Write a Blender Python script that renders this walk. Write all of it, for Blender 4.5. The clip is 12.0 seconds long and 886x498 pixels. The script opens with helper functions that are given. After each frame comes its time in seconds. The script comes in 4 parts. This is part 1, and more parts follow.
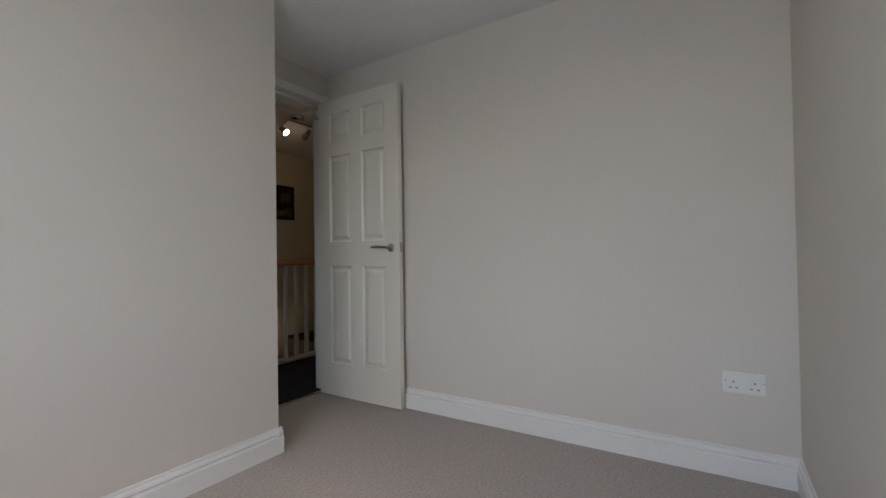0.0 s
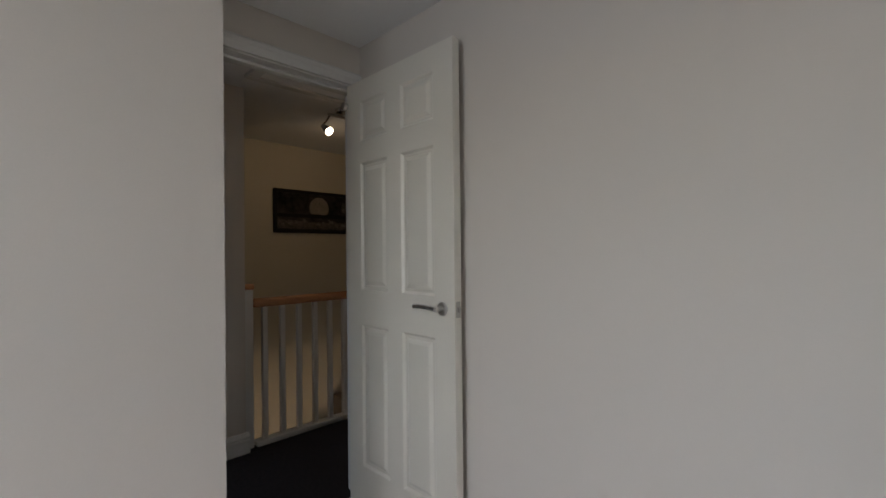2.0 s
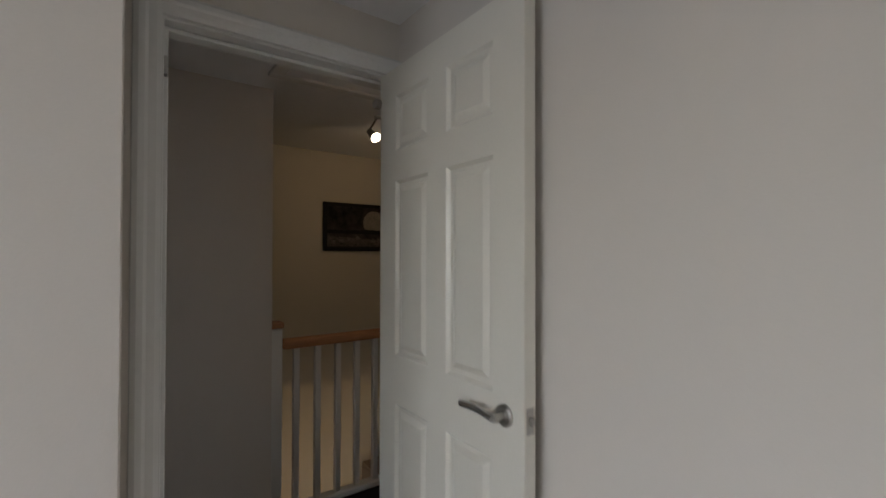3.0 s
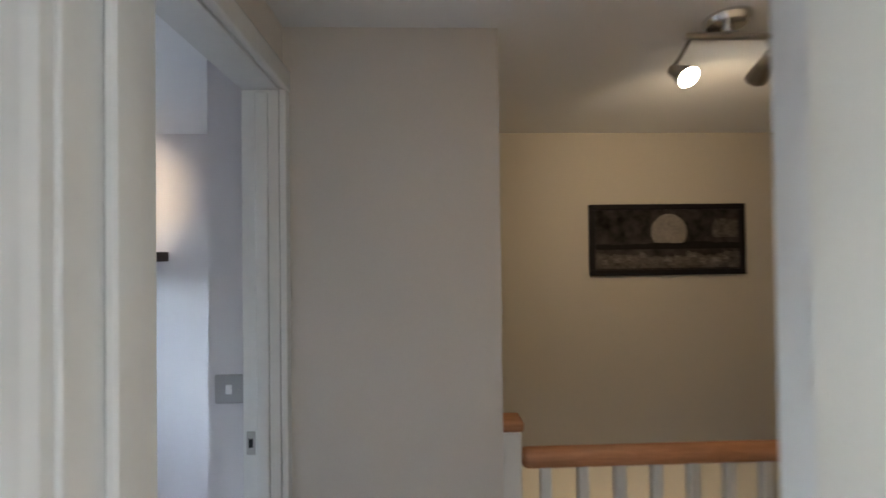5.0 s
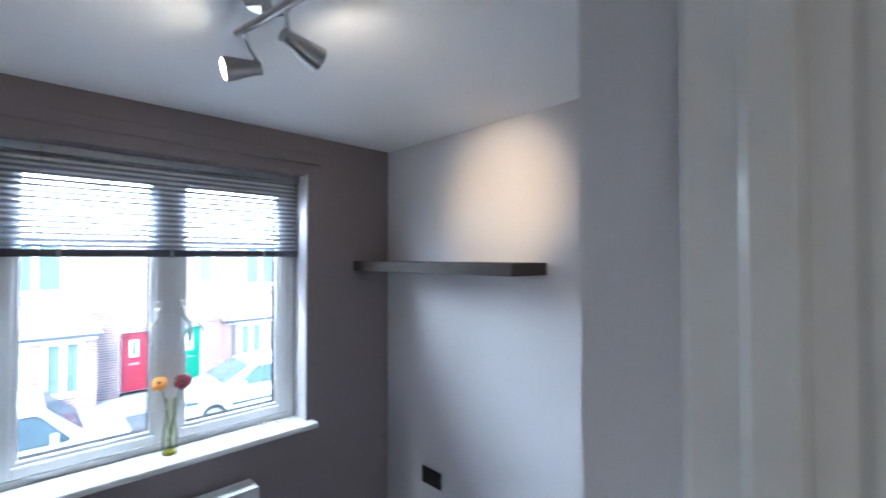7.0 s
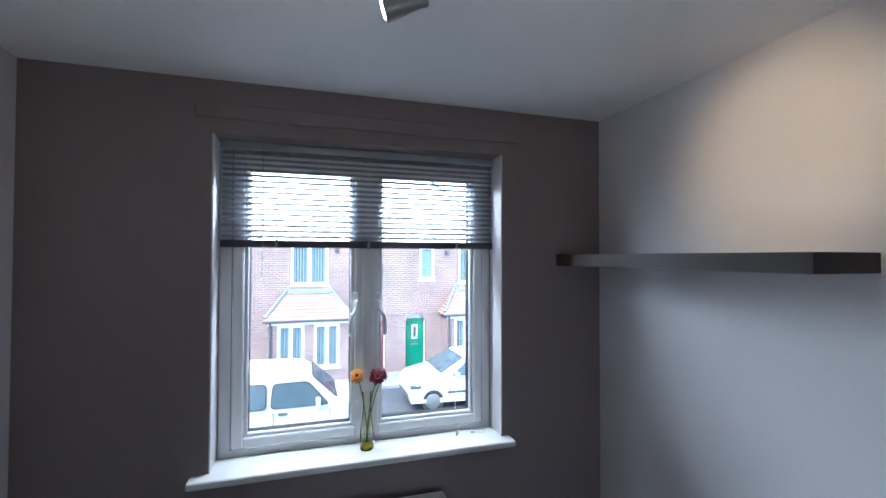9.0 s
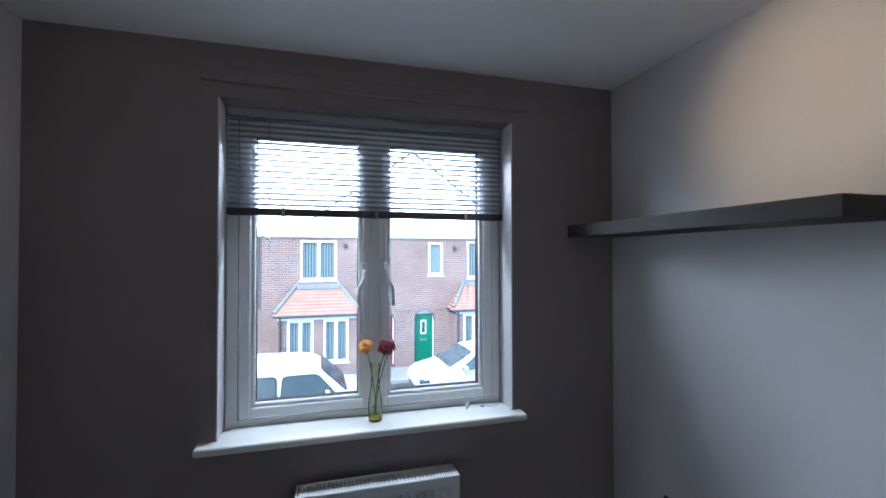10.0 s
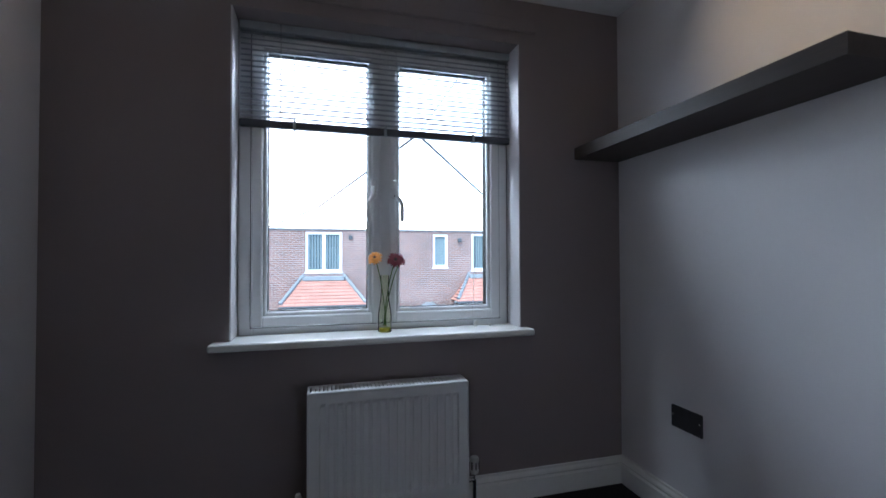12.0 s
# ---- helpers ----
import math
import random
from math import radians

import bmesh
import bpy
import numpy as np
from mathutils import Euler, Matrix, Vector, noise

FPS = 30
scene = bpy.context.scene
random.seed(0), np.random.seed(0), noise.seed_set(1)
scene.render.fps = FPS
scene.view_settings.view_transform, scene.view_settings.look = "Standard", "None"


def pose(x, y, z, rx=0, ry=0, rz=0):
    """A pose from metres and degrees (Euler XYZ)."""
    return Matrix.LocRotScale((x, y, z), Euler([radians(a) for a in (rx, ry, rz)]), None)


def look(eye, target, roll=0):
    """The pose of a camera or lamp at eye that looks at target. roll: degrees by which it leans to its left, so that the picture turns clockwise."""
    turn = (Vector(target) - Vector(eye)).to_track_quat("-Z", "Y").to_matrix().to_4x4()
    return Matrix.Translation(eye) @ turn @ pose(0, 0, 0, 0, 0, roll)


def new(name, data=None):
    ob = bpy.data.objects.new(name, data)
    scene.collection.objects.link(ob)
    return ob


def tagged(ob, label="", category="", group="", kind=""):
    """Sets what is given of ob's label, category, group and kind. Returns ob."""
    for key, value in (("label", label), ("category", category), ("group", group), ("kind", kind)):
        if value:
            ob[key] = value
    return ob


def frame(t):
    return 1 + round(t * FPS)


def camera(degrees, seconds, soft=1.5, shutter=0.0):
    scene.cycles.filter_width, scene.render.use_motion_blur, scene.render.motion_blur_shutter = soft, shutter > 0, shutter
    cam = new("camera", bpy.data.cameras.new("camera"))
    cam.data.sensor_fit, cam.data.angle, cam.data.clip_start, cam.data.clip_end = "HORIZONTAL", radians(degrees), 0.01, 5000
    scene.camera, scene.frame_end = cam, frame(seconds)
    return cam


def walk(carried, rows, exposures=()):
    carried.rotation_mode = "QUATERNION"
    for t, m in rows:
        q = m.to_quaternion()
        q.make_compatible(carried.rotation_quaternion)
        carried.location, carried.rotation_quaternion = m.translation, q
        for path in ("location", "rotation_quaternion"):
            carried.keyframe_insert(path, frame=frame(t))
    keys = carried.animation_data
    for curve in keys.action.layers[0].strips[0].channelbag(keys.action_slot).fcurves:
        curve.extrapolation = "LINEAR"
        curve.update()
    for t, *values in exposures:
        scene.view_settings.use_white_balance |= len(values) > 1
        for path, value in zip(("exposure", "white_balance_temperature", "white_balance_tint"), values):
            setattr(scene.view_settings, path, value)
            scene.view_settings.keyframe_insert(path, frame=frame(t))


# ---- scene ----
cam = camera(90.6, 12.0, shutter=0.5)
PATH = [
    (0, (-2.17, -2.32, 0.927), (-0.477, -1.255, 0.958), -0.9),
    (0.5, (-2.025, -2.211, 0.97), (-0.337, -1.139, 0.983), -0.4),
    (0.8, (-1.801, -2.18, 1.023), (-0.175, -1.016, 1.026), -0.7),
    (1, (-1.708, -2.135, 1.046), (-0.109, -0.933, 1.049), -0.7),
    (1.5, (-1.506, -1.97, 1.117), (0.031, -0.691, 1.121), -0.7),
    (2, (-1.246, -1.785, 1.197), (0.179, -0.382, 1.21), -0.6),
    (2.5, (-1.005, -1.615, 1.289), (0.295, -0.095, 1.303), -0.5),
    (3, (-0.805, -1.383, 1.362), (0.369, 0.236, 1.387), 0.1),
    (3.2, (-0.734, -1.301, 1.405), (0.378, 0.361, 1.421), -0.3),
    (4.8, (-0.431, -0.494, 1.514), (-0.195, 1.491, 1.53), -0.8),
    (5, (-0.417, -0.38, 1.521), (-0.349, 1.618, 1.545), -0.7),
    (5.1, (-0.431, -0.332, 1.524), (-0.408, 1.668, 1.549), -0.6),
    (5.5, (-0.445, -0.106, 1.553), (-0.744, 1.872, 1.558), -0.7),
    (5.8, (-0.489, 0.076, 1.55), (-1.055, 1.994, 1.575), -0.3),
    (6.1, (-0.566, 0.188, 1.549), (-1.34, 2.032, 1.574), -0.2),
    (6.5, (-0.674, 0.375, 1.57), (-1.775, 2.044, 1.595), -0.0),
    (7, (-0.823, 0.494, 1.574), (-2.262, 1.883, 1.612), 0.0),
    (7.5, (-0.957, 0.575, 1.585), (-2.631, 1.668, 1.624), 0.2),
    (9.5, (-1.141, 0.729, 1.487), (-3.061, 1.287, 1.523), 0.0),
    (10.5, (-1.169, 0.726, 1.328), (-3.091, 1.28, 1.359), -0.1),
    (12, (-1.148, 0.706, 1.049), (-3.075, 1.242, 1.089), -0.2),
]
EXPOSURES = [(0, 2.15, 6400, 12), (3.2, 2.48, 6400, 12), (4.8, 4.15, 5950, 9), (5.5, 4.5, 5550, 9), (6.0, 4.5, 5500, 9), (6.5, 4.4, 5500, 9), (7.5, 4.25, 5550, 9), (9.5, 3.38, 5600, 9), (12, 2.98, 5700, 10)]
walk(cam, [(t, look(eye, target, roll)) for t, eye, target, roll in PATH], EXPOSURES)

# ---------- world, sun, exposure ----------
world = bpy.data.worlds.new("world")
scene.world = world
world.use_nodes = True
wn = world.node_tree.nodes
sky = wn.new("ShaderNodeTexSky")
sky.sky_type = "NISHITA"
sky.sun_disc = False
sky.sun_elevation = radians(48)
sky.sun_rotation = radians(250)
sky.air_density, sky.dust_density, sky.ozone_density = 1.0, 2.0, 1.0
wn["Background"].inputs["Strength"].default_value = 0.15
world.node_tree.links.new(sky.outputs[0], wn["Background"].inputs["Color"])

sun = new("sun", bpy.data.lights.new("sun", "SUN"))
sun.data.energy, sun.data.angle, sun.data.color = 0.9, radians(30), (1.0, 0.97, 0.93)
sun.matrix_world = look((0, 0, 20), (-8, 7, 8))


def window_light(name, at, tilt, width, height, watts):
    """Skylight entering a window: an area lamp in its opening, facing into the room and downwards."""
    a = bpy.data.lights.new(name, "AREA")
    a.shape, a.size, a.size_y, a.energy, a.color = "RECTANGLE", width, height, watts, (0.82, 0.92, 1.0)
    o = new(name, a)
    aim = Vector((math.cos(radians(tilt)), 0, -math.sin(radians(tilt))))
    o.matrix_world = look(at, Vector(at) + aim)


window_light("skylight_room", (-3.160, 0.967, 1.925), 55, 1.06, 0.10, 3.7)
window_light("skylight_bedroom", (-3.16, -1.8, 1.40), 10, 1.15, 1.1, 3.2)


# ---------- materials ----------
def material(name, colour, rough=0.6, metal=0.0, vary=0.06, scale=4.0, grain=200.0, bump=0.0, spec=0.5):
    """A surface with broad mottling, fine grain and a fine relief."""
    m = bpy.data.materials.new(name)
    m.use_nodes = True
    n, l = m.node_tree.nodes, m.node_tree.links
    p = n["Principled BSDF"]
    p.inputs["Roughness"].default_value = rough
    p.inputs["Metallic"].default_value = metal
    p.inputs["Specular IOR Level"].default_value = spec
    co = n.new("ShaderNodeTexCoord")
    a, b = n.new("ShaderNodeTexNoise"), n.new("ShaderNodeTexNoise")
    a.inputs["Scale"].default_value, a.inputs["Detail"].default_value = scale, 5
    b.inputs["Scale"].default_value, b.inputs["Detail"].default_value = grain, 3
    for t in (a, b):
        l.new(co.outputs["Object"], t.inputs["Vector"])
    add = n.new("ShaderNodeMath")
    add.operation = "ADD"
    l.new(a.outputs["Fac"], add.inputs[0])
    l.new(b.outputs["Fac"], add.inputs[1])
    ramp = n.new("ShaderNodeMapRange")
    ramp.inputs["From Min"].default_value, ramp.inputs["From Max"].default_value = 0.6, 1.4
    ramp.inputs["To Min"].default_value, ramp.inputs["To Max"].default_value = 1 - vary, 1 + vary
    l.new(add.outputs[0], ramp.inputs["Value"])
    mix = n.new("ShaderNodeVectorMath")
    mix.operation = "SCALE"
    mix.inputs[0].default_value = colour
    l.new(ramp.outputs[0], mix.inputs["Scale"])
    l.new(mix.outputs[0], p.inputs["Base Color"])
    if bump:
        bn = n.new("ShaderNodeBump")
        bn.inputs["Strength"].default_value, bn.inputs["Distance"].default_value = bump, 0.004
        l.new(b.outputs["Fac"], bn.inputs["Height"])
        l.new(bn.outputs[0], p.inputs["Normal"])
    return m


def wood(name, colour, rough=0.35, axis=0):
    m = material(name, colour, rough, vary=0.25, scale=6, grain=60)
    n, l = m.node_tree.nodes, m.node_tree.links
    mp = n.new("ShaderNodeMapping")
    s = [14.0, 14.0, 14.0]
    s[axis] = 1.0
    mp.inputs["Scale"].default_value = s
    co = [x for x in n if x.type == "TEX_COORD"][0]
    l.new(co.outputs["Object"], mp.inputs["Vector"])
    for x in n:
        if x.type == "TEX_NOISE":
            x.inputs["Scale"].default_value = 3.0 if x.inputs["Scale"].default_value < 10 else 14.0
            l.new(mp.outputs[0], x.inputs["Vector"])
    return m


def brick_wall(name, c1, c2, mortar):
    m = bpy.data.materials.new(name)
    m.use_nodes = True
    n, l = m.node_tree.nodes, m.node_tree.links
    p = n["Principled BSDF"]
    p.inputs["Roughness"].default_value = 0.9
    co, mp, br, ns = (n.new(k) for k in ("ShaderNodeTexCoord", "ShaderNodeMapping", "ShaderNodeTexBrick", "ShaderNodeTexNoise"))
    sep, com = n.new("ShaderNodeSeparateXYZ"), n.new("ShaderNodeCombineXYZ")
    l.new(co.outputs["Object"], sep.inputs[0])
    ad = n.new("ShaderNodeMath")
    l.new(sep.outputs["X"], ad.inputs[0])
    l.new(sep.outputs["Y"], ad.inputs[1])
    l.new(ad.outputs[0], com.inputs["X"])
    l.new(sep.outputs["Z"], com.inputs["Y"])
    l.new(com.outputs[0], mp.inputs["Vector"])
    l.new(mp.outputs[0], br.inputs["Vector"])
    br.inputs["Scale"].default_value = 1.0
    br.inputs["Brick Width"].default_value, br.inputs["Row Height"].default_value = 0.225, 0.075
    br.inputs["Mortar Size"].default_value = 0.010
    br.inputs["Color1"].default_value, br.inputs["Color2"].default_value, br.inputs["Mortar"].default_value = (*c1, 1), (*c2, 1), (*mortar, 1)
    ns.inputs["Scale"].default_value, ns.inputs["Detail"].default_value = 1.2, 6
    l.new(co.outputs["Object"], ns.inputs["Vector"])
    mr = n.new("ShaderNodeMapRange")
    mr.inputs["From Min"].default_value, mr.inputs["From Max"].default_value = 0.3, 0.7
    mr.inputs["To Min"].default_value, mr.inputs["To Max"].default_value = 0.85, 1.12
    l.new(ns.outputs["Fac"], mr.inputs["Value"])
    sc = n.new("ShaderNodeVectorMath")
    sc.operation = "SCALE"
    l.new(br.outputs["Color"], sc.inputs[0])
    l.new(mr.outputs[0], sc.inputs["Scale"])
    l.new(sc.outputs[0], p.inputs["Base Color"])
    bn = n.new("ShaderNodeBump")
    bn.inputs["Distance"].default_value, bn.inputs["Strength"].default_value = 0.006, 0.6
    bn.invert = True
    l.new(br.outputs["Fac"], bn.inputs["Height"])
    l.new(bn.outputs[0], p.inputs["Normal"])
    return m


def glass(name, tint=(1, 1, 1), rough=0.0):
    m = bpy.data.materials.new(name)
    m.use_nodes = True
    p = m.node_tree.nodes["Principled BSDF"]
    p.inputs["Base Color"].default_value = (*tint, 1)
    p.inputs["Transmission Weight"].default_value = 1
    p.inputs["Roughness"].default_value = rough
    p.inputs["IOR"].default_value = 1.45
    return m


def pane_glass(name, tint=(0.94, 0.97, 0.96), ior=1.45):
    """A thin pane: clear, with a faint mirror on it."""
    m = bpy.data.materials.new(name)
    m.use_nodes = True
    n, l = m.node_tree.nodes, m.node_tree.links
    out = n["Material Output"]
    tr, gl, mx, fr = (n.new(k) for k in ("ShaderNodeBsdfTransparent", "ShaderNodeBsdfGlossy", "ShaderNodeMixShader", "ShaderNodeFresnel"))
    gl.inputs["Roughness"].default_value = 0.01
    tr.inputs["Color"].default_value = (*tint, 1)
    fr.inputs["IOR"].default_value = ior
    l.new(fr.outputs[0], mx.inputs[0])
    l.new(tr.outputs[0], mx.inputs[1])
    l.new(gl.outputs[0], mx.inputs[2])
    l.new(mx.outputs[0], out.inputs["Surface"])
    return m


def lamp_glow(name, colour, strength):
    m = bpy.data.materials.new(name)
    m.use_nodes = True
    p = m.node_tree.nodes["Principled BSDF"]
    p.inputs["Base Color"].default_value = (*colour, 1)
    p.inputs["Emission Color"].default_value = (*colour, 1)
    p.inputs["Emission Strength"].default_value = strength
    return m


CREAM = material("cream_wall_paint", (0.63, 0.58, 0.52), 0.75, vary=0.03, scale=1.5, grain=260, bump=0.12)
STAIRWALL = material("warm_cream_wall_paint", (0.52, 0.465, 0.365), 0.75, vary=0.03, scale=1.5, grain=260, bump=0.12)
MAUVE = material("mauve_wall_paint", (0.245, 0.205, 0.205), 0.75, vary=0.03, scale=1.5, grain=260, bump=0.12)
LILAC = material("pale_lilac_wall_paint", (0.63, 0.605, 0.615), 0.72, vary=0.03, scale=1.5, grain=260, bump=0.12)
CEIL = material("white_ceiling_paint", (0.80, 0.795, 0.79), 0.85, vary=0.02, scale=1.5, grain=200, bump=0.1)
GLOSS = material("white_gloss_paint", (0.76, 0.75, 0.72), 0.17, vary=0.025, scale=3, grain=45, bump=0.10)
DOORP = material("cream_white_door_paint", (0.72, 0.685, 0.60), 0.30, vary=0.025, scale=3, grain=120, bump=0.05)
UPVC = material("white_upvc", (0.78, 0.79, 0.80), 0.3, vary=0.015, scale=3, grain=60)
CARPET = material("beige_carpet", (0.46, 0.41, 0.37), 0.98, vary=0.34, scale=90, grain=350, bump=0.45, spec=0.1)
DARKCARPET = material("charcoal_carpet", (0.030, 0.028, 0.032), 0.98, vary=0.4, scale=60, grain=260, bump=1.0, spec=0.1)
STAIRCARPET = material("brown_stair_carpet", (0.28, 0.23, 0.18), 0.98, vary=0.3, scale=60, grain=260, bump=1.0, spec=0.1)
OAK = wood("varnished_handrail_wood", (0.46, 0.22, 0.11), 0.25)
WENGE = wood("dark_brown_shelf_wood", (0.040, 0.027, 0.022), 0.6)
STEEL = material("brushed_steel", (0.45, 0.43, 0.40), 0.32, metal=1.0, vary=0.08, scale=20, grain=300)
CHROME = material("chrome", (0.65, 0.65, 0.65), 0.12, metal=1.0, vary=0.02)
BLACK = material("black_frame", (0.010, 0.008, 0.009), 0.6, spec=0.2, vary=0.1)
DARKPLATE = material("black_nickel_plate", (0.085, 0.085, 0.095), 0.25, metal=0.6, vary=0.1)
HOLE = material("dark_gap", (0.008, 0.008, 0.008), 0.9)
PLASTIC = material("white_plastic", (0.74, 0.73, 0.70), 0.35, vary=0.01)
GREYPLATE = material("satin_plate", (0.40, 0.385, 0.37), 0.3, metal=0.5, vary=0.04)
SLAT = material("silver_blind_slat", (0.35, 0.375, 0.41), 0.35, metal=0.2, vary=0.03)
RAILM = material("dark_silver_rail", (0.09, 0.095, 0.11), 0.35, metal=0.4, vary=0.04)
CORD = material("white_cord", (0.7, 0.7, 0.7), 0.8)
RADP = material("radiator_enamel", (0.72, 0.72, 0.72), 0.32, vary=0.02)
PANE = pane_glass("window_glass")
VASE = pane_glass("pale_yellow_green_glass", (0.975, 0.98, 0.92), 1.15)
SATIN = material("satin_silver", (0.78, 0.78, 0.77), 0.30, metal=0.35, vary=0.04)
STEM = material("flower_stem", (0.10, 0.20, 0.05), 0.5, vary=0.2)
ORANGE = material("orange_petals", (0.80, 0.33, 0.05), 0.6, vary=0.25, scale=60)
REDP = material("crimson_petals", (0.20, 0.008, 0.022), 0.6, vary=0.3, scale=60)
YELLOW = material("yellow_vase_base", (0.55, 0.50, 0.05), 0.3, vary=0.1)
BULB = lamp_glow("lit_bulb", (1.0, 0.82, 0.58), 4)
PRINT_D = material("dark_sepia_print", (0.034, 0.029, 0.026), 0.75, spec=0.15, vary=1.0, scale=5, grain=22)
PRINT_B = material("near_black_print", (0.012, 0.010, 0.010), 0.75, spec=0.15, vary=0.3, scale=20, grain=60)
CENTRE = material("dark_flower_centre", (0.05, 0.012, 0.008), 0.8, vary=0.3, scale=90)
PRINT_M = material("grey_brown_print", (0.085, 0.072, 0.062), 0.75, spec=0.15, vary=0.8, scale=22, grain=70)
PRINT_P = material("faint_grey_print", (0.12, 0.105, 0.09), 0.75, spec=0.15, vary=0.9, scale=30, grain=90)
PRINT_L = material("pale_moon_print", (0.21, 0.18, 0.145), 0.4, vary=0.35, scale=25, grain=70)
BRICK = brick_wall("red_brown_brick", (0.29, 0.155, 0.12), (0.19, 0.105, 0.088), (0.36, 0.325, 0.30))
ASPHALT = material("asphalt", (0.055, 0.056, 0.06), 0.9, vary=0.25, scale=1.2, grain=80, bump=0.4)
PAVING = material("concrete_paving", (0.24, 0.23, 0.22), 0.9, vary=0.15, scale=1.5, grain=60, bump=0.2)
KERB = material("kerb_stone", (0.30, 0.29, 0.28), 0.85, vary=0.15)
TILE = material("terracotta_roof_tile", (0.40, 0.19, 0.135), 0.75, vary=0.25, scale=3, grain=20)
LEAD = material("grey_lead", (0.23, 0.245, 0.25), 0.6, vary=0.2)
GREEN = material("green_door_paint", (0.0, 0.16, 0.085), 0.35, vary=0.05)
REDDOOR = material("red_door_paint", (0.28, 0.012, 0.03), 0.35, vary=0.05)
CARPAINT = material("white_car_paint", (0.50, 0.51, 0.53), 0.18, vary=0.02)
CARGLASS = material("dark_car_glass", (0.05, 0.075, 0.085), 0.06, vary=0.2)
TYRE = material("tyre_rubber", (0.02, 0.02, 0.02), 0.85, vary=0.2)
BLINDDARK = material("dark_window_blind", (0.05, 0.09, 0.10), 0.6, vary=0.2)
BLINDPALE = material("pale_window_blind", (0.16, 0.205, 0.21), 0.6, vary=0.1)
GREYMETAL = material("grey_downpipe", (0.06, 0.065, 0.07), 0.5, vary=0.1)


# ---------- mesh helpers ----------
def add_box(bm, x0, x1, y0, y1, z0, z1, bevel=0.0, segs=1):
    r = bmesh.ops.create_cube(bm, size=1)
    vs = r["verts"]
    for v in vs:
        v.co = Vector((x0 + (v.co.x + 0.5) * (x1 - x0), y0 + (v.co.y + 0.5) * (y1 - y0), z0 + (v.co.z + 0.5) * (z1 - z0)))
    if bevel:
        es = list({e for v in vs for e in v.link_edges})
        bmesh.ops.bevel(bm, geom=es, offset=bevel, segments=segs, affect="EDGES", profile=0.5)
    return bm


def box(x0, x1, y0, y1, z0, z1, bevel=0.0, segs=1):
    return add_box(bmesh.new(), x0, x1, y0, y1, z0, z1, bevel, segs)


def add_rod(bm, a, b, r0, r1=None, n=16):
    a, b = Vector(a), Vector(b)
    d = b - a
    m = Matrix.Translation((a + b) / 2) @ d.to_track_quat("Z", "Y").to_matrix().to_4x4()
    bmesh.ops.create_cone(bm, cap_ends=True, segments=n, radius1=r0, radius2=r0 if r1 is None else r1, depth=d.length, matrix=m)
    return bm


def rod(a, b, r0, r1=None, n=16):
    return add_rod(bmesh.new(), a, b, r0, r1, n)


def lathe(profile, origin, axis=(0, 0, 1), n=24):
    """A turned shape: profile of (radius, height) along axis from origin."""
    bm = bmesh.new()
    q = Vector(axis).to_track_quat("Z", "Y")
    rings = []
    for r, h in profile:
        rings.append([bm.verts.new(Vector(origin) + q @ Vector((r * math.cos(2 * math.pi * i / n), r * math.sin(2 * math.pi * i / n), h))) for i in range(n)])
    for a, b in zip(rings, rings[1:]):
        for i in range(n):
            bm.faces.new((a[i], a[(i + 1) % n], b[(i + 1) % n], b[i]))
    bm.faces.new(rings[0][::-1])
    bm.faces.new(rings[-1])
    return bm


def tube(points, r, n=8):
    bm = bmesh.new()
    rings = []
    pts = [Vector(p) for p in points]
    for i, p in enumerate(pts):
        d = (pts[min(i + 1, len(pts) - 1)] - pts[max(i - 1, 0)]).normalized()
        q = d.to_track_quat("Z", "Y")
        rings.append([bm.verts.new(p + q @ Vector((r * math.cos(2 * math.pi * k / n), r * math.sin(2 * math.pi * k / n), 0))) for k in range(n)])
    for a, b in zip(rings, rings[1:]):
        for k in range(n):
            bm.faces.new((a[k], a[(k + 1) % n], b[(k + 1) % n], b[k]))
    bm.faces.new(rings[0][::-1])
    bm.faces.new(rings[-1])
    return bm


def extrude_profile(profile, a, b, out):
    """Sweep a profile of (outward, up) from a to b along a straight line; out: the outward direction."""
    bm = bmesh.new()
    a, b, o = Vector(a), Vector(b), Vector(out)
    ends = [[bm.verts.new(p + o * u + Vector((0, 0, v))) for u, v in profile] for p in (a, b)]
    k = len(profile)
    for i in range(k):
        bm.faces.new((ends[0][i], ends[0][(i + 1) % k], ends[1][(i + 1) % k], ends[1][i]))
    bm.faces.new(ends[0][::-1])
    bm.faces.new(ends[1])
    bmesh.ops.recalc_face_normals(bm, faces=bm.faces)
    return bm


def link(name, bm, mat, smooth=False):
    me = bpy.data.meshes.new(name)
    bmesh.ops.recalc_face_normals(bm, faces=bm.faces)
    bm.to_mesh(me)
    bm.free()
    me.materials.append(mat)
    if smooth:
        for p in me.polygons:
            p.use_smooth = True
        me.set_sharp_from_angle(angle=radians(40))
    return new(name, me)


def part(name, bm, mat, parent, label="", smooth=False):
    ob = link(name, bm, mat, smooth)
    ob.parent = parent
    if label:
        tagged(ob, label)
    return ob


def structure(name, bm, mat, label, category):
    return tagged(link(name, bm, mat), label, category, kind="structure")


def thing(name, label, category, group="", kind=""):
    return tagged(new(name), label, category, group, kind)


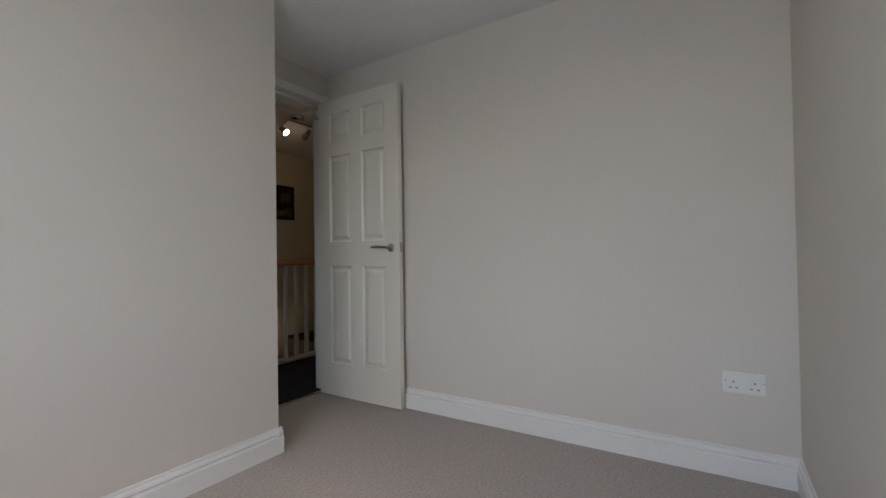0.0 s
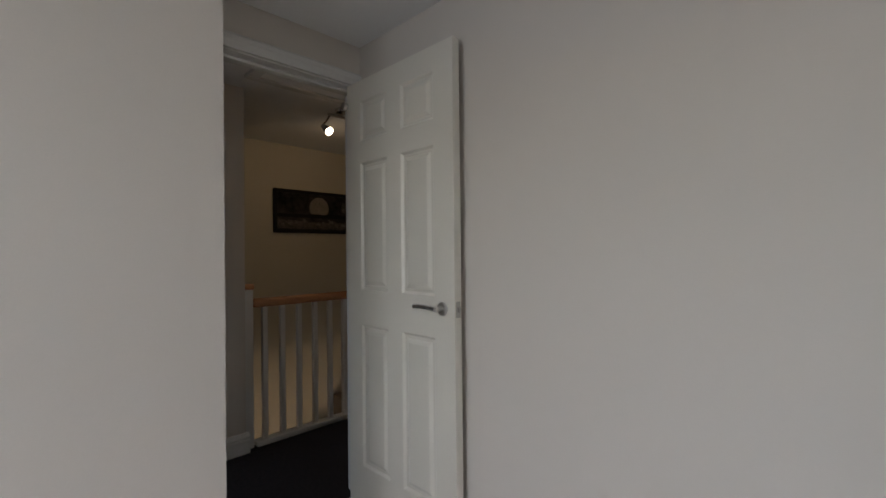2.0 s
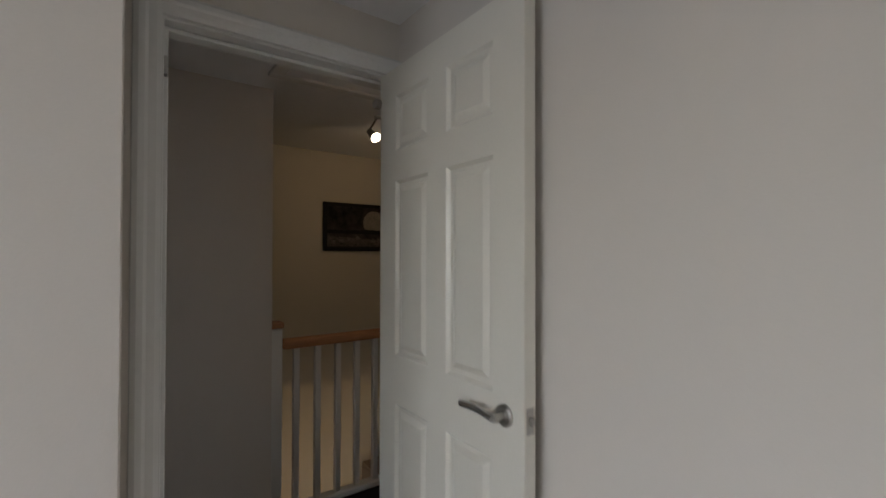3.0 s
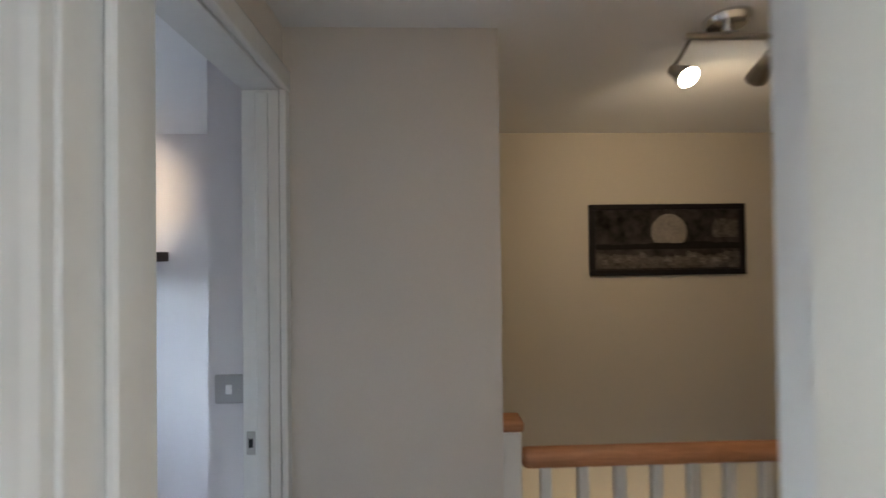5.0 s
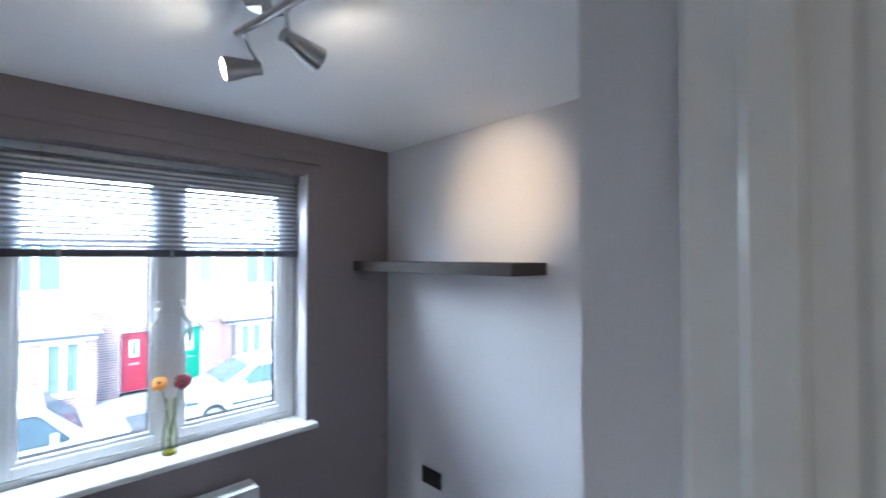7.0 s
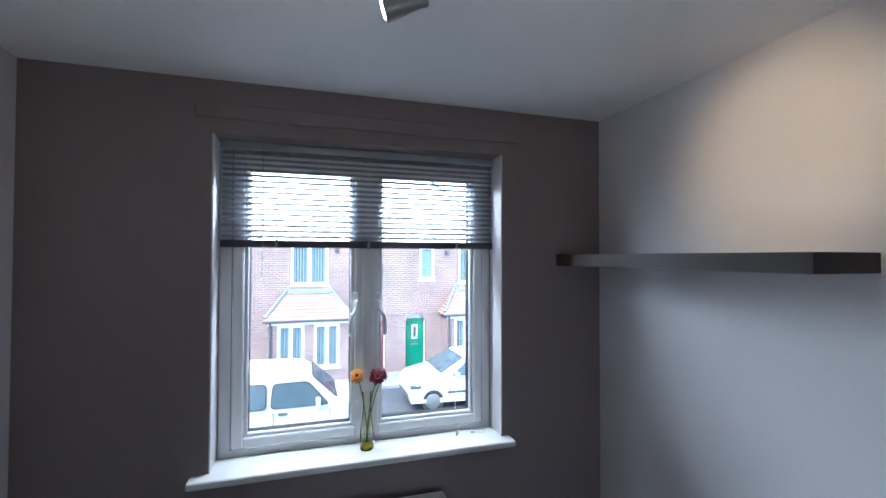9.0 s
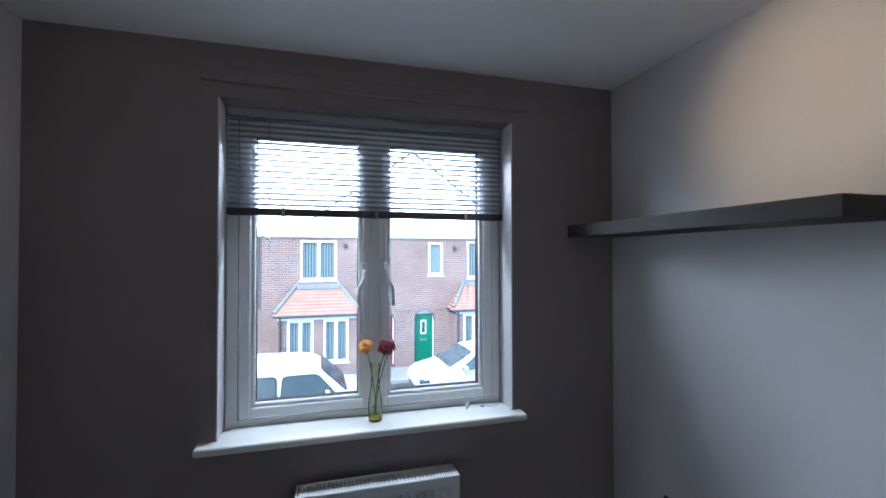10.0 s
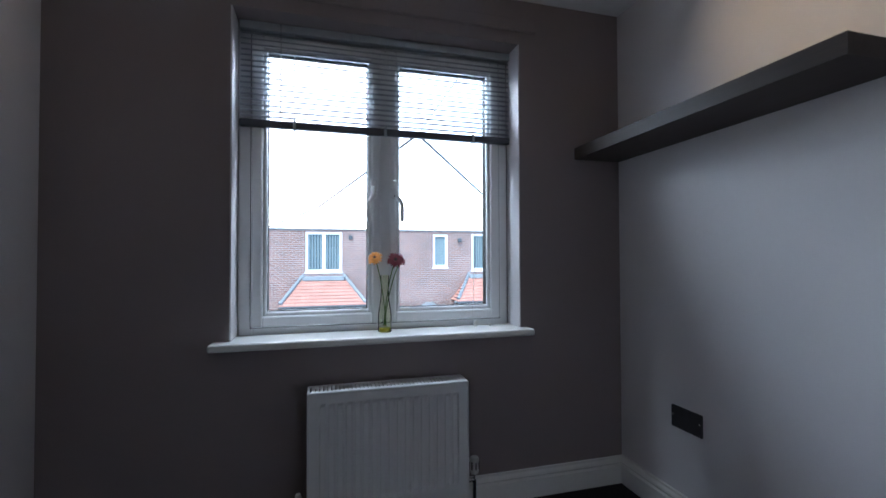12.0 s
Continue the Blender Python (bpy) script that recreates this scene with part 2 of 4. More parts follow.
def wall_with_holes(fixed, u0, u1, z0, z1, holes, axis):
    """A wall slab made of boxes round its openings. fixed: the slab's two faces; axis 'x' or 'y' is the way it runs."""
    bm = bmesh.new()

    def slab(a, b, c, d):
        if b - a > 1e-4 and d - c > 1e-4:
            if axis == "x":
                add_box(bm, a, b, fixed[0], fixed[1], c, d)
            else:
                add_box(bm, fixed[0], fixed[1], a, b, c, d)
    cur = u0
    for a, b, c, d in sorted(holes):
        slab(cur, a, z0, z1)
        slab(a, b, z0, c)
        slab(a, b, d, z1)
        cur = b
    slab(cur, u1, z0, z1)
    bmesh.ops.remove_doubles(bm, verts=bm.verts, dist=1e-5)
    return bm


H = 2.2

# ---------- structure: bedroom ----------
structure("wall_bedroom_east", box(0, 0.1, -2.575, 0, 0, H), CREAM, "plain cream painted bedroom wall with white skirting", "wall")
structure("wall_bedroom_south", box(-2.927, 0.1, -2.675, -2.575, 0, H), CREAM, "plain cream painted bedroom wall", "wall")
structure("wall_bedroom_front", wall_with_holes((-3.227, -2.927), -2.675, -0.4, -2.72, 2.5, [(-2.45, -1.15, 0.75, 2.05)], "y"), CREAM, "cream painted outer wall with a window opening", "wall")
structure("wall_bedroom_north", box(-2.927, -0.811, -0.520, -0.4, 0, H), CREAM, "plain cream wall projecting beside the doorway", "wall")
structure("wall_door_return", box(-0.94, -0.811, -0.4, 0, 0, H), CREAM, "short cream return wall beside the doorway", "wall")
structure("floor_bedroom", add_box(box(-2.927, 0, -2.575, -0.4, -0.2, 0), -0.815, 0, -0.4, 0.03, -0.2, 0), CARPET, "beige short-pile fitted carpet", "carpet")
structure("ceiling_bedroom", add_box(box(-2.927, 0, -2.575, -0.4, H, H + 0.12), -0.815, 0, -0.4, 0, H, H + 0.12), CEIL, "plain white painted ceiling", "ceiling")
structure("wall_doorway_1", wall_with_holes((0, 0.12), -0.94, 2.3, 0, H, [(-0.755, 0.03, 0, 2.02)], "x"), CREAM, "cream painted wall with a doorway to the landing", "wall")

# ---------- structure: landing and stairwell ----------
structure("wall_doorway_2", wall_with_holes((-0.94, -0.84), 0.12, 0.925, 0, H, [(0.13, 0.905, 0, 2.02)], "y"), CREAM, "cream painted wall with a doorway to the mauve room", "wall")
structure("wall_landing", box(-0.94, -0.2, 0.925, 1.03, 0, H), CREAM, "plain cream painted landing wall", "wall")
structure("wall_stair_west", box(-0.3, -0.2, 1.03, 2.075, -2.7, H), STAIRWALL, "warm cream stairwell wall", "wall")
structure("wall_stair_north", box(-0.3, 2.3, 2.075, 2.175, -2.7, H), STAIRWALL, "warm cream stairwell wall with a hanging picture", "wall")
structure("wall_landing_east", box(2.2, 2.3, 0.12, 2.075, -2.7, H), STAIRWALL, "warm cream painted wall at the end of the landing", "wall")
structure("wall_under_landing", box(-0.2, 2.2, -0.1, 0.0, -2.7, -0.25), STAIRWALL, "warm cream wall below the landing", "wall")
structure("floor_landing", box(-0.84, 2.2, 0.03, 1.0, -0.25, 0), DARKCARPET, "charcoal fitted carpet on the landing", "carpet")
structure("floor_hall", box(-0.3, 2.3, -0.1, 2.175, -2.75, -2.7), DARKCARPET, "dark carpeted ground-floor hall at the stair foot", "floor")
structure("ceiling_landing", box(-0.84, 2.2, 0.12, 2.075, H, H + 0.12), CEIL, "white painted landing ceiling", "ceiling")

# ---------- structure: mauve room ----------
structure("wall_room_front", wall_with_holes((-3.227, -2.927), -0.4, 2.17, -2.72, 2.5, [(0.381, 1.553, 0.715, 2.004)], "y"), MAUVE, "mauve painted wall with a recessed window", "wall")
structure("wall_room_south", box(-2.927, -0.94, -0.4, -0.21, 0, H), LILAC, "pale lilac painted wall", "wall")
structure("wall_room_north", box(-2.927, -1.075, 2.07, 2.17, 0, H), LILAC, "pale lilac painted wall with a floating shelf", "wall")
structure("wall_room_switch", box(-1.075, -0.94, 0.955, 2.17, 0, H), LILAC, "pale lilac wall return with a light switch", "wall")
structure("floor_room", box(-2.927, -0.84, -0.21, 2.07, -0.2, 0), DARKCARPET, "very dark brown fitted carpet", "carpet")
structure("ceiling_room", box(-2.927, -0.94, -0.21, 2.07, H, H + 0.12), CEIL, "plain white painted ceiling", "ceiling")

# skirting boards
SKIRT = [(0, 0), (0.018, 0), (0.018, 0.078), (0.010, 0.083), (0.010, 0.088), (0.016, 0.094), (0.014, 0.102), (0.006, 0.110), (0.006, 0.120), (0, 0.122)]


def skirting(a, b, out):
    structure("baseboard", extrude_profile(SKIRT, a, b, out), GLOSS, "white gloss moulded skirting board", "skirting board")


skirting((0, -2.575, 0), (0, -0.0, 0), (-1, 0, 0))
skirting((-2.927, -2.575, 0), (0, -2.575, 0), (0, 1, 0))
skirting((-2.927, -0.520, 0), (-0.793, -0.520, 0), (0, -1, 0))
skirting((-0.811, -0.537, 0), (-0.811, -0.02, 0), (1, 0, 0))
skirting((-0.82, 0.925, 0), (-0.182, 0.925, 0), (0, -1, 0))
skirting((-2.927, -0.21, 0), (-2.927, 2.07, 0), (1, 0, 0))
skirting((-2.927, 2.07, 0), (-1.075, 2.07, 0), (0, -1, 0))
skirting((0.07, 0.12, 0), (2.2, 0.12, 0), (0, 1, 0))

# ---------- doorway linings ----------
ARCH = [(0.0, 0.0), (0.016, 0.0), (0.019, 0.012), (0.017, 0.030), (0.020, 0.038), (0.018, 0.052), (0.008, 0.064), (0.0, 0.066)]


def architrave_bm(axis, at, out, u0, u1, top, right=True):
    """Moulded casing round an opening: two uprights and a head with square ends."""
    bm = bmesh.new()

    def strip(path_a, path_b, side):
        ends = []
        for p in (path_a, path_b):
            row = []
            for o, w in ARCH:
                row.append(bm.verts.new(Vector(p) + Vector(out) * o + Vector(side) * w))
            ends.append(row)
        k = len(ARCH)
        for i in range(k):
            bm.faces.new((ends[0][i], ends[0][(i + 1) % k], ends[1][(i + 1) % k], ends[1][i]))
        bm.faces.new(ends[0][::-1])
        bm.faces.new(ends[1])
    if axis == "x":
        strip((u0, at, 0), (u0, at, top + 0.066), (-1, 0, 0))
        if right:
            strip((u1, at, 0), (u1, at, top + 0.066), (1, 0, 0))
        strip((u0, at, top), (u1, at, top), (0, 0, 1))
    else:
        strip((at, u0, 0), (at, u0, top + 0.066), (0, -1, 0))
        strip((at, u1, 0), (at, u1, top + 0.066), (0, 1, 0))
        strip((at, u0, top), (at, u1, top), (0, 0, 1))
    return bm


d1 = thing("door_frame_1", "white gloss painted door lining with moulded architrave", "door frame", kind="structure")
part("jamb", box(-0.755, -0.725, -0.002, 0.122, 0, 1.995, 0.002), GLOSS, d1)
part("jamb", box(-0.003, 0.030, 0.002, 0.122, 0, 1.995, 0.002), GLOSS, d1)
part("head_lining", box(-0.755, 0.030, 0.002, 0.122, 1.995, 2.02, 0.002), GLOSS, d1)
part("door_stop", box(-0.725, -0.712, 0.045, 0.085, 0, 1.985, 0.003), GLOSS, d1)
part("door_stop", box(-0.725, -0.003, 0.045, 0.085, 1.982, 1.995, 0.003), GLOSS, d1)
part("architrave", architrave_bm("x", 0.0, (0, -1, 0), -0.73, -0.004, 2.0, False), GLOSS, d1)
part("architrave", architrave_bm("x", 0.12, (0, 1, 0), -0.73, 0.002, 2.0), GLOSS, d1)
part("strike_plate", box(-0.7249, -0.7235, 0.005, 0.030, 0.95, 1.02, 0.0004), STEEL, d1, "small steel strike plate")
part("keeper", box(-0.7249, -0.715, 0.012, 0.04, 1.85, 1.90, 0.002), STEEL, d1, "small steel roller catch keeper")
structure("threshold", box(-0.725, -0.003, 0.012, 0.048, 0.001, 0.006, 0.002), STEEL, "thin metal carpet strip in the doorway", "threshold")

d2 = thing("door_frame_2", "white painted door lining with architrave", "door frame", kind="structure")
part("jamb", box(-0.942, -0.838, 0.875, 0.905, 0, 1.995, 0.002), GLOSS, d2)
part("jamb", box(-0.942, -0.838, 0.13, 0.16, 0, 1.995, 0.002), GLOSS, d2)
part("head_lining", box(-0.942, -0.838, 0.13, 0.905, 1.995, 2.02, 0.002), GLOSS, d2)
part("door_stop", box(-0.90, -0.865, 0.862, 0.875, 0, 1.985, 0.003), GLOSS, d2)
part("architrave_upright", box(-0.838, -0.82, 0.88, 0.924, 0, 2.0, 0.005, 2), GLOSS, d2)
part("architrave_head", box(-0.838, -0.816, 0.125, 0.924, 2.0, 2.066, 0.007, 2), GLOSS, d2)
part("architrave_upright", box(-0.838, -0.82, 0.124, 0.155, 0, 2.0, 0.005, 2), GLOSS, d2)
part("strike_plate", box(-0.932, -0.908, 0.8735, 0.8748, 0.965, 1.03, 0.0004), STEEL, d2, "small steel strike plate")
part("strike_hole", box(-0.926, -0.914, 0.8725, 0.8733, 0.985, 1.01), HOLE, d2)


# ---------- the open six-panel door ----------
def six_panel_leaf(w, h, t):
    """A moulded leaf in the x-z plane with raised panels on both faces."""
    bm = bmesh.new()
    sx = [0.0, 0.105, w / 2 - 0.045, w / 2 + 0.045, w - 0.105, w]
    sz = [0.0, 0.215, 0.86, 1.02, 1.60, 1.70, 1.885, h]
    panels = {(1, 1), (3, 1), (1, 3), (3, 3), (1, 5), (3, 5)}
    for side, y in ((-1, 0.0), (1, t)):
        for i in range(5):
            for j in range(7):
                x0, x1, z0, z1 = sx[i], sx[i + 1], sz[j], sz[j + 1]
                if (i, j) not in panels:
                    bm.faces.new([bm.verts.new(p) for p in ((x0, y, z0), (x1, y, z0), (x1, y, z1), (x0, y, z1))])
                    continue
                loops = []
                for inset, depth in ((0, 0), (0.010, 0.009), (0.022, 0.0095), (0.040, 0.002), (0.046, 0.002)):
                    yy = y - side * depth
                    loops.append([bm.verts.new(p) for p in ((x0 + inset, yy, z0 + inset), (x1 - inset, yy, z0 + inset), (x1 - inset, yy, z1 - inset), (x0 + inset, yy, z1 - inset))])
                for a, b in zip(loops, loops[1:]):
                    for k in range(4):
                        bm.faces.new((a[k], a[(k + 1) % 4], b[(k + 1) % 4], b[k]))
                bm.faces.new(loops[-1])
    for a, b in (((0, 0), (w, 0)), ((w, 0), (w, h)), ((w, h), (0, h)), ((0, h), (0, 0))):
        bm.faces.new([bm.verts.new(p) for p in ((a[0], 0, a[1]), (b[0], 0, b[1]), (b[0], t, b[1]), (a[0], t, a[1]))])
    bmesh.ops.remove_doubles(bm, verts=bm.verts, dist=1e-5)
    return bm


door = thing("door_1", "cream-white six-panel door standing open against the wall", "door", kind="structure")
door.matrix_world = pose(-0.075, 0.0, 0.008, 0, 0, -90)
part("leaf", six_panel_leaf(0.69, 1.981, 0.035), DOORP, door)
HX, HZ = 0.69 - 0.062, 0.975
part("rose", lathe([(0.0, 0), (0.026, 0), (0.026, 0.006), (0.022, 0.010), (0.010, 0.011), (0.010, 0.04), (0, 0.042)], (HX, 0, HZ), (0, -1, 0)), STEEL, door, "round satin steel handle rose", True)
lev = []
for i in range(9):
    f = i / 8
    lev.append((HX - 0.118 * f, -0.042 + 0.004 * math.sin(f * 3.1), HZ + 0.004 * math.sin(f * 3.14) + 0.005 * f * f))
lever = part("lever", tube(lev, 0.0085, 12), CHROME, door, "curved polished lever handle", True)
part("rose", lathe([(0.0, 0), (0.026, 0), (0.026, 0.006), (0.022, 0.010), (0.010, 0.011), (0.010, 0.04), (0, 0.042)], (HX, 0.035, HZ), (0, 1, 0)), STEEL, door, "round satin steel handle rose", True)
part("lever", tube([(x, 0.035 - y, z) for x, y, z in lev], 0.0085, 12), CHROME, door, "curved polished lever handle", True)
part("latch_plate", box(0.6885, 0.6915, 0.006, 0.029, HZ - 0.03, HZ + 0.03, 0.0005), STEEL, door, "steel latch plate on the door edge")
part("latch_bolt", box(0.691, 0.702, 0.011, 0.024, HZ - 0.010, HZ + 0.010, 0.003), STEEL, door)
for hz in (0.22, 1.78):
    part("hinge", rod((-0.006, 0.037, hz - 0.04), (-0.006, 0.037, hz + 0.04), 0.006), STEEL, door)
part("hinge", lathe([(0, 0), (0.016, 0), (0.018, 0.004), (0.018, 0.02), (0.012, 0.024), (0, 0.025)], (-0.004, -0.002, 1.885), (0, -1, 0)), STEEL, door, "round steel door closer knob", True)


# ---------- electrical plates ----------
def socket_uk(name, m, plate, label, group=""):
    """A twin switched outlet; local x along the wall, y out of it, z up."""
    o = thing(name, label, "wall socket", group)
    o.matrix_world = m
    part("faceplate", box(-0.073, 0.073, 0, 0.009, -0.043, 0.043, 0.003, 2), plate, o)
    for s in (-1, 1):
        cx = s * 0.036
        part("rocker_switch", box(cx - s * 0.016 - 0.005, cx - s * 0.016 + 0.005, 0.0085, 0.012, 0.014, 0.034, 0.001), plate, o)
        for hx, hz, wx, wz in ((0, 0.004, 0.004, 0.009), (-0.011, -0.020, 0.0075, 0.0045), (0.011, -0.020, 0.0075, 0.0045)):
            part("pin_hole", box(cx + hx - wx / 2, cx + hx + wx / 2, 0.0088, 0.0095, hz - wz / 2, hz + wz / 2), HOLE, o)
    for s in (-1, 1):
        part("screw", lathe([(0, 0), (0.0035, 0), (0.003, 0.0012), (0, 0.0014)], (s * 0.064, 0.009, 0.006), (0, 1, 0), 10), STEEL, o)
    return o


socket_uk("wall_socket", pose(0, -2.395, 0.388, 0, 0, 90), PLASTIC, "white plastic twin switched wall socket above the skirting")
socket_uk("wall_socket", pose(-2.538, 2.07, 0.418, 0, 0, 180), DARKPLATE, "black nickel twin wall socket on lilac wall")

sw = thing("light_switch", "square satin single light switch on lilac wall", "light switch")
sw.matrix_world = pose(-1.012, 0.955, 1.128, 0, 0, 180)
part("faceplate", box(-0.043, 0.043, 0, 0.009, -0.043, 0.043, 0.004, 2), GREYPLATE, sw)
part("rocker", box(-0.009, 0.009, 0.008, 0.013, -0.014, 0.014, 0.002), PLASTIC, sw)
for s in (-1, 1):
    part("screw", lathe([(0, 0), (0.004, 0), (0.003, 0.0012), (0, 0.0014)], (s * 0.030, 0.009, 0), (0, 1, 0), 10), STEEL, sw)

# ---------- landing: balustrade, stairs, picture, hatch, lamp ----------
bal = thing("balustrade", "white painted balustrade with varnished wooden handrail", "banister")
RY = 0.975
part("newel_post", box(-0.20, -0.138, RY - 0.02, RY + 0.055, 0, 0.975, 0.004), GLOSS, bal)
part("newel_cap", box(-0.205, -0.130, RY - 0.027, RY + 0.062, 0.975, 1.01, 0.012, 3), OAK, bal, "varnished wooden newel cap")
part("newel_post", box(1.03, 1.11, RY - 0.04, RY + 0.04, 0, 0.975, 0.004), GLOSS, bal)
part("newel_cap", box(1.024, 1.116, RY - 0.046, RY + 0.046, 0.975, 1.01, 0.012, 3), OAK, bal, "varnished wooden newel cap")
rail = part("handrail", box(-0.138, 1.03, RY - 0.03, RY + 0.03, 0.862, 0.918, 0.02, 4), OAK, bal, "rounded varnished reddish wooden handrail", True)
part("base_rail", box(-0.125, 1.03, RY - 0.035, RY + 0.03, 0.0, 0.035, 0.006), GLOSS, bal)
x = -0.062
while x < 1.0:
    part("spindle", box(x - 0.016, x + 0.016, RY - 0.016, RY + 0.016, 0.035, 0.868, 0.003), GLOSS, bal)
    x += 0.1165
structure("trim_landing_edge", box(-0.2, 1.03, 1.0, 1.02, -0.26, 0.0, 0.002), GLOSS, "white painted fascia at the stairwell edge", "fascia")

stair = thing("staircase", "brown carpeted straight flight of stairs going down", "stairs", kind="structure")
for i in range(13):
    part("tread", box(1.28 - 0.22 * (i + 1), 1.30 - 0.22 * i, 1.06, 2.06, -0.2 * (i + 1) - 0.03, -0.2 * (i + 1), 0.006), STAIRCARPET, stair) if i < 7 else None
    part("riser", box(1.28 - 0.22 * i, 1.295 - 0.22 * i, 1.06, 2.06, -0.2 * (i + 1), -0.2 * i - 0.03), STAIRCARPET, stair) if i < 8 else None
structure("floor_stair_head", box(1.29, 2.2, 1.0, 2.075, -0.25, 0.0), DARKCARPET, "charcoal carpet at the head of the stairs", "carpet")

pic = thing("framed_picture", "black-framed wide dark landscape picture with a pale moon", "picture")
PX0, PX1, PZ0, PZ1, PY = 0.492, 1.388, 1.388, 1.790, 2.073
FW = 0.032
part("frame", box(PX0, PX1, PY - 0.025, PY, PZ0, PZ0 + FW, 0.003), BLACK, pic)
part("frame", box(PX0, PX1, PY - 0.025, PY, PZ1 - FW, PZ1, 0.003), BLACK, pic)
part("frame", box(PX0, PX0 + FW, PY - 0.025, PY, PZ0 + FW, PZ1 - FW, 0.003), BLACK, pic)
part("frame", box(PX1 - FW, PX1, PY - 0.025, PY, PZ0 + FW, PZ1 - FW, 0.003), BLACK, pic)
pr = part("print", box(PX0 + FW, PX1 - FW, PY - 0.012, PY - 0.004, PZ0 + FW, PZ1 - FW), PRINT_D, pic, "dark sepia printed landscape")


def ragged(x0, x1, z0, z1, y, seed, n=46, rough=0.5):
    """A flat strip with an uneven upper edge."""
    rnd = random.Random(seed)
    b = bmesh.new()
    low, high, lev = [], [], 0.5
    for i in range(n + 1):
        lev = min(1, max(0, lev + rnd.uniform(-rough, rough) * 0.5))
        xx = x0 + (x1 - x0) * i / n
        low.append(b.verts.new((xx, y, z0)))
        high.append(b.verts.new((xx, y, z0 + (z1 - z0) * (0.55 + 0.45 * lev))))
    for i in range(n):
        b.faces.new((low[i], low[i + 1], high[i + 1], high[i]))
    return b


bm = bmesh.new()
rim = [bm.verts.new((0.949 + 0.103 * math.cos(radians(-38 + 256 * i / 40)), PY - 0.0135, 1.632 + 0.103 * math.sin(radians(-38 + 256 * i / 40)))) for i in range(41)]
bm.faces.new(rim)
part("moon", bm, PRINT_L, pr, "pale round moon in the print")
part("far_bank", ragged(PX0 + FW, PX1 - FW, 1.535, 1.578, PY - 0.0145, 3), PRINT_B, pr, "dark bank below the moon")
part("water", ragged(PX0 + FW, PX1 - FW, 1.428, 1.54, PY - 0.0150, 8), PRINT_M, pr)
part("lit_sky", ragged(1.20, PX1 - FW - 0.01, 1.60, 1.72, PY - 0.0137, 14, 20, 0.9), PRINT_M, pr)
for i in range(11):
    xx = 0.56 + 0.070 * i
    part("pale_patch", ragged(xx, xx + 0.034 + 0.02 * (i % 2), 1.450 + 0.012 * (i % 4), 1.478 + 0.016 * (i % 4), PY - 0.0160, 20 + i, 10, 0.9), PRINT_P, pr)

hatch = thing("loft_hatch", "white painted loft hatch with a raised moulded frame", "loft hatch")
part("panel", box(-0.22, 0.33, 0.20, 0.66, H - 0.012, H - 0.002), CEIL, hatch)
for a in ((-0.28, 0.39, 0.66, 0.715), (-0.28, 0.39, 0.145, 0.20), (-0.28, -0.22, 0.20, 0.66), (0.33, 0.39, 0.20, 0.66)):
    part("frame", box(*a, H - 0.022, H - 0.001, 0.005, 2), GLOSS, hatch)


def spot_head(parent, tail, face, lit, cone):
    """A flared steel lamp head from its tail to its open face, with a glowing reflector inside."""
    t, f = Vector(tail), Vector(face)
    d = (f - t).normalized()
    L = (f - t).length
    hd = part("lamp_head", lathe([(0.0, 0), (0.017, 0), (0.019, 0.004), (0.019, L * 0.22), (0.023, L * 0.45), (0.030, L * 0.8), (0.032, L), (0.029, L), (0.026, L * 0.8), (0.0, L * 0.78)], t, d), STEEL, parent, "brushed steel flared lamp head", True)
    if lit:
        part("bulb", lathe([(0.0, 0), (0.0255, 0), (0.0285, L * 0.19), (0.022, L * 0.25), (0, L * 0.27)], t + d * L * 0.79, d), BULB, hd, "glowing halogen bulb", True)
        lamp = bpy.data.lights.new("spot", "SPOT")
        lamp.energy, lamp.color, lamp.spot_size, lamp.spot_blend, lamp.shadow_soft_size = lit, (1.0, 0.72, 0.42), radians(cone), 0.95, 0.02
        lo = new("lamp_light", lamp)
        lo.parent = parent
        lo.matrix_world = look(f + d * 0.020, f + d)
    return hd


def spot_bar(name, rose_at, bar_a, bar_b, heads, label, cone):
    o = thing(name, label, "ceiling light")
    part("ceiling_rose", lathe([(0, 0), (0.062, 0), (0.062, 0.010), (0.053, 0.024), (0.012, 0.027), (0.012, 0.05), (0, 0.05)], rose_at, (0, 0, -1)), CHROME, o, smooth=True)
    a, b = Vector(bar_a), Vector(bar_b)
    part("bar", tube([a, a.lerp(b, 0.5), b], 0.010, 12), STEEL, o, "brushed steel bar", True)
    for arm_at, tail, face, lit in heads:
        p = a.lerp(b, arm_at)
        t, f = Vector(tail), Vector(face)
        joint = t.lerp(f, 0.12) + Vector((0, 0, 0.018))
        part("arm", tube([p, p.lerp(joint, 0.6) + Vector((0, 0, -0.004)), joint], 0.006, 10), CHROME, o, smooth=True)
        spot_head(o, tail, face, lit, cone)
    return o


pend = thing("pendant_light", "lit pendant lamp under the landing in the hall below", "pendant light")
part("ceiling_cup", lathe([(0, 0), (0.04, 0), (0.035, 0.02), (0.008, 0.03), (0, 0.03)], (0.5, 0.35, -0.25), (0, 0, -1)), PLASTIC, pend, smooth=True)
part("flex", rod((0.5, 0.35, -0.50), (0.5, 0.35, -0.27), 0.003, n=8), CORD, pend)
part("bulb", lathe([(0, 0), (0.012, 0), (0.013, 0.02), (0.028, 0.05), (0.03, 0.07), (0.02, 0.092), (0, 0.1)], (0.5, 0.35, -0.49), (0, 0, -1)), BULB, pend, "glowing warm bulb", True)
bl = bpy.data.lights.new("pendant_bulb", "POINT")
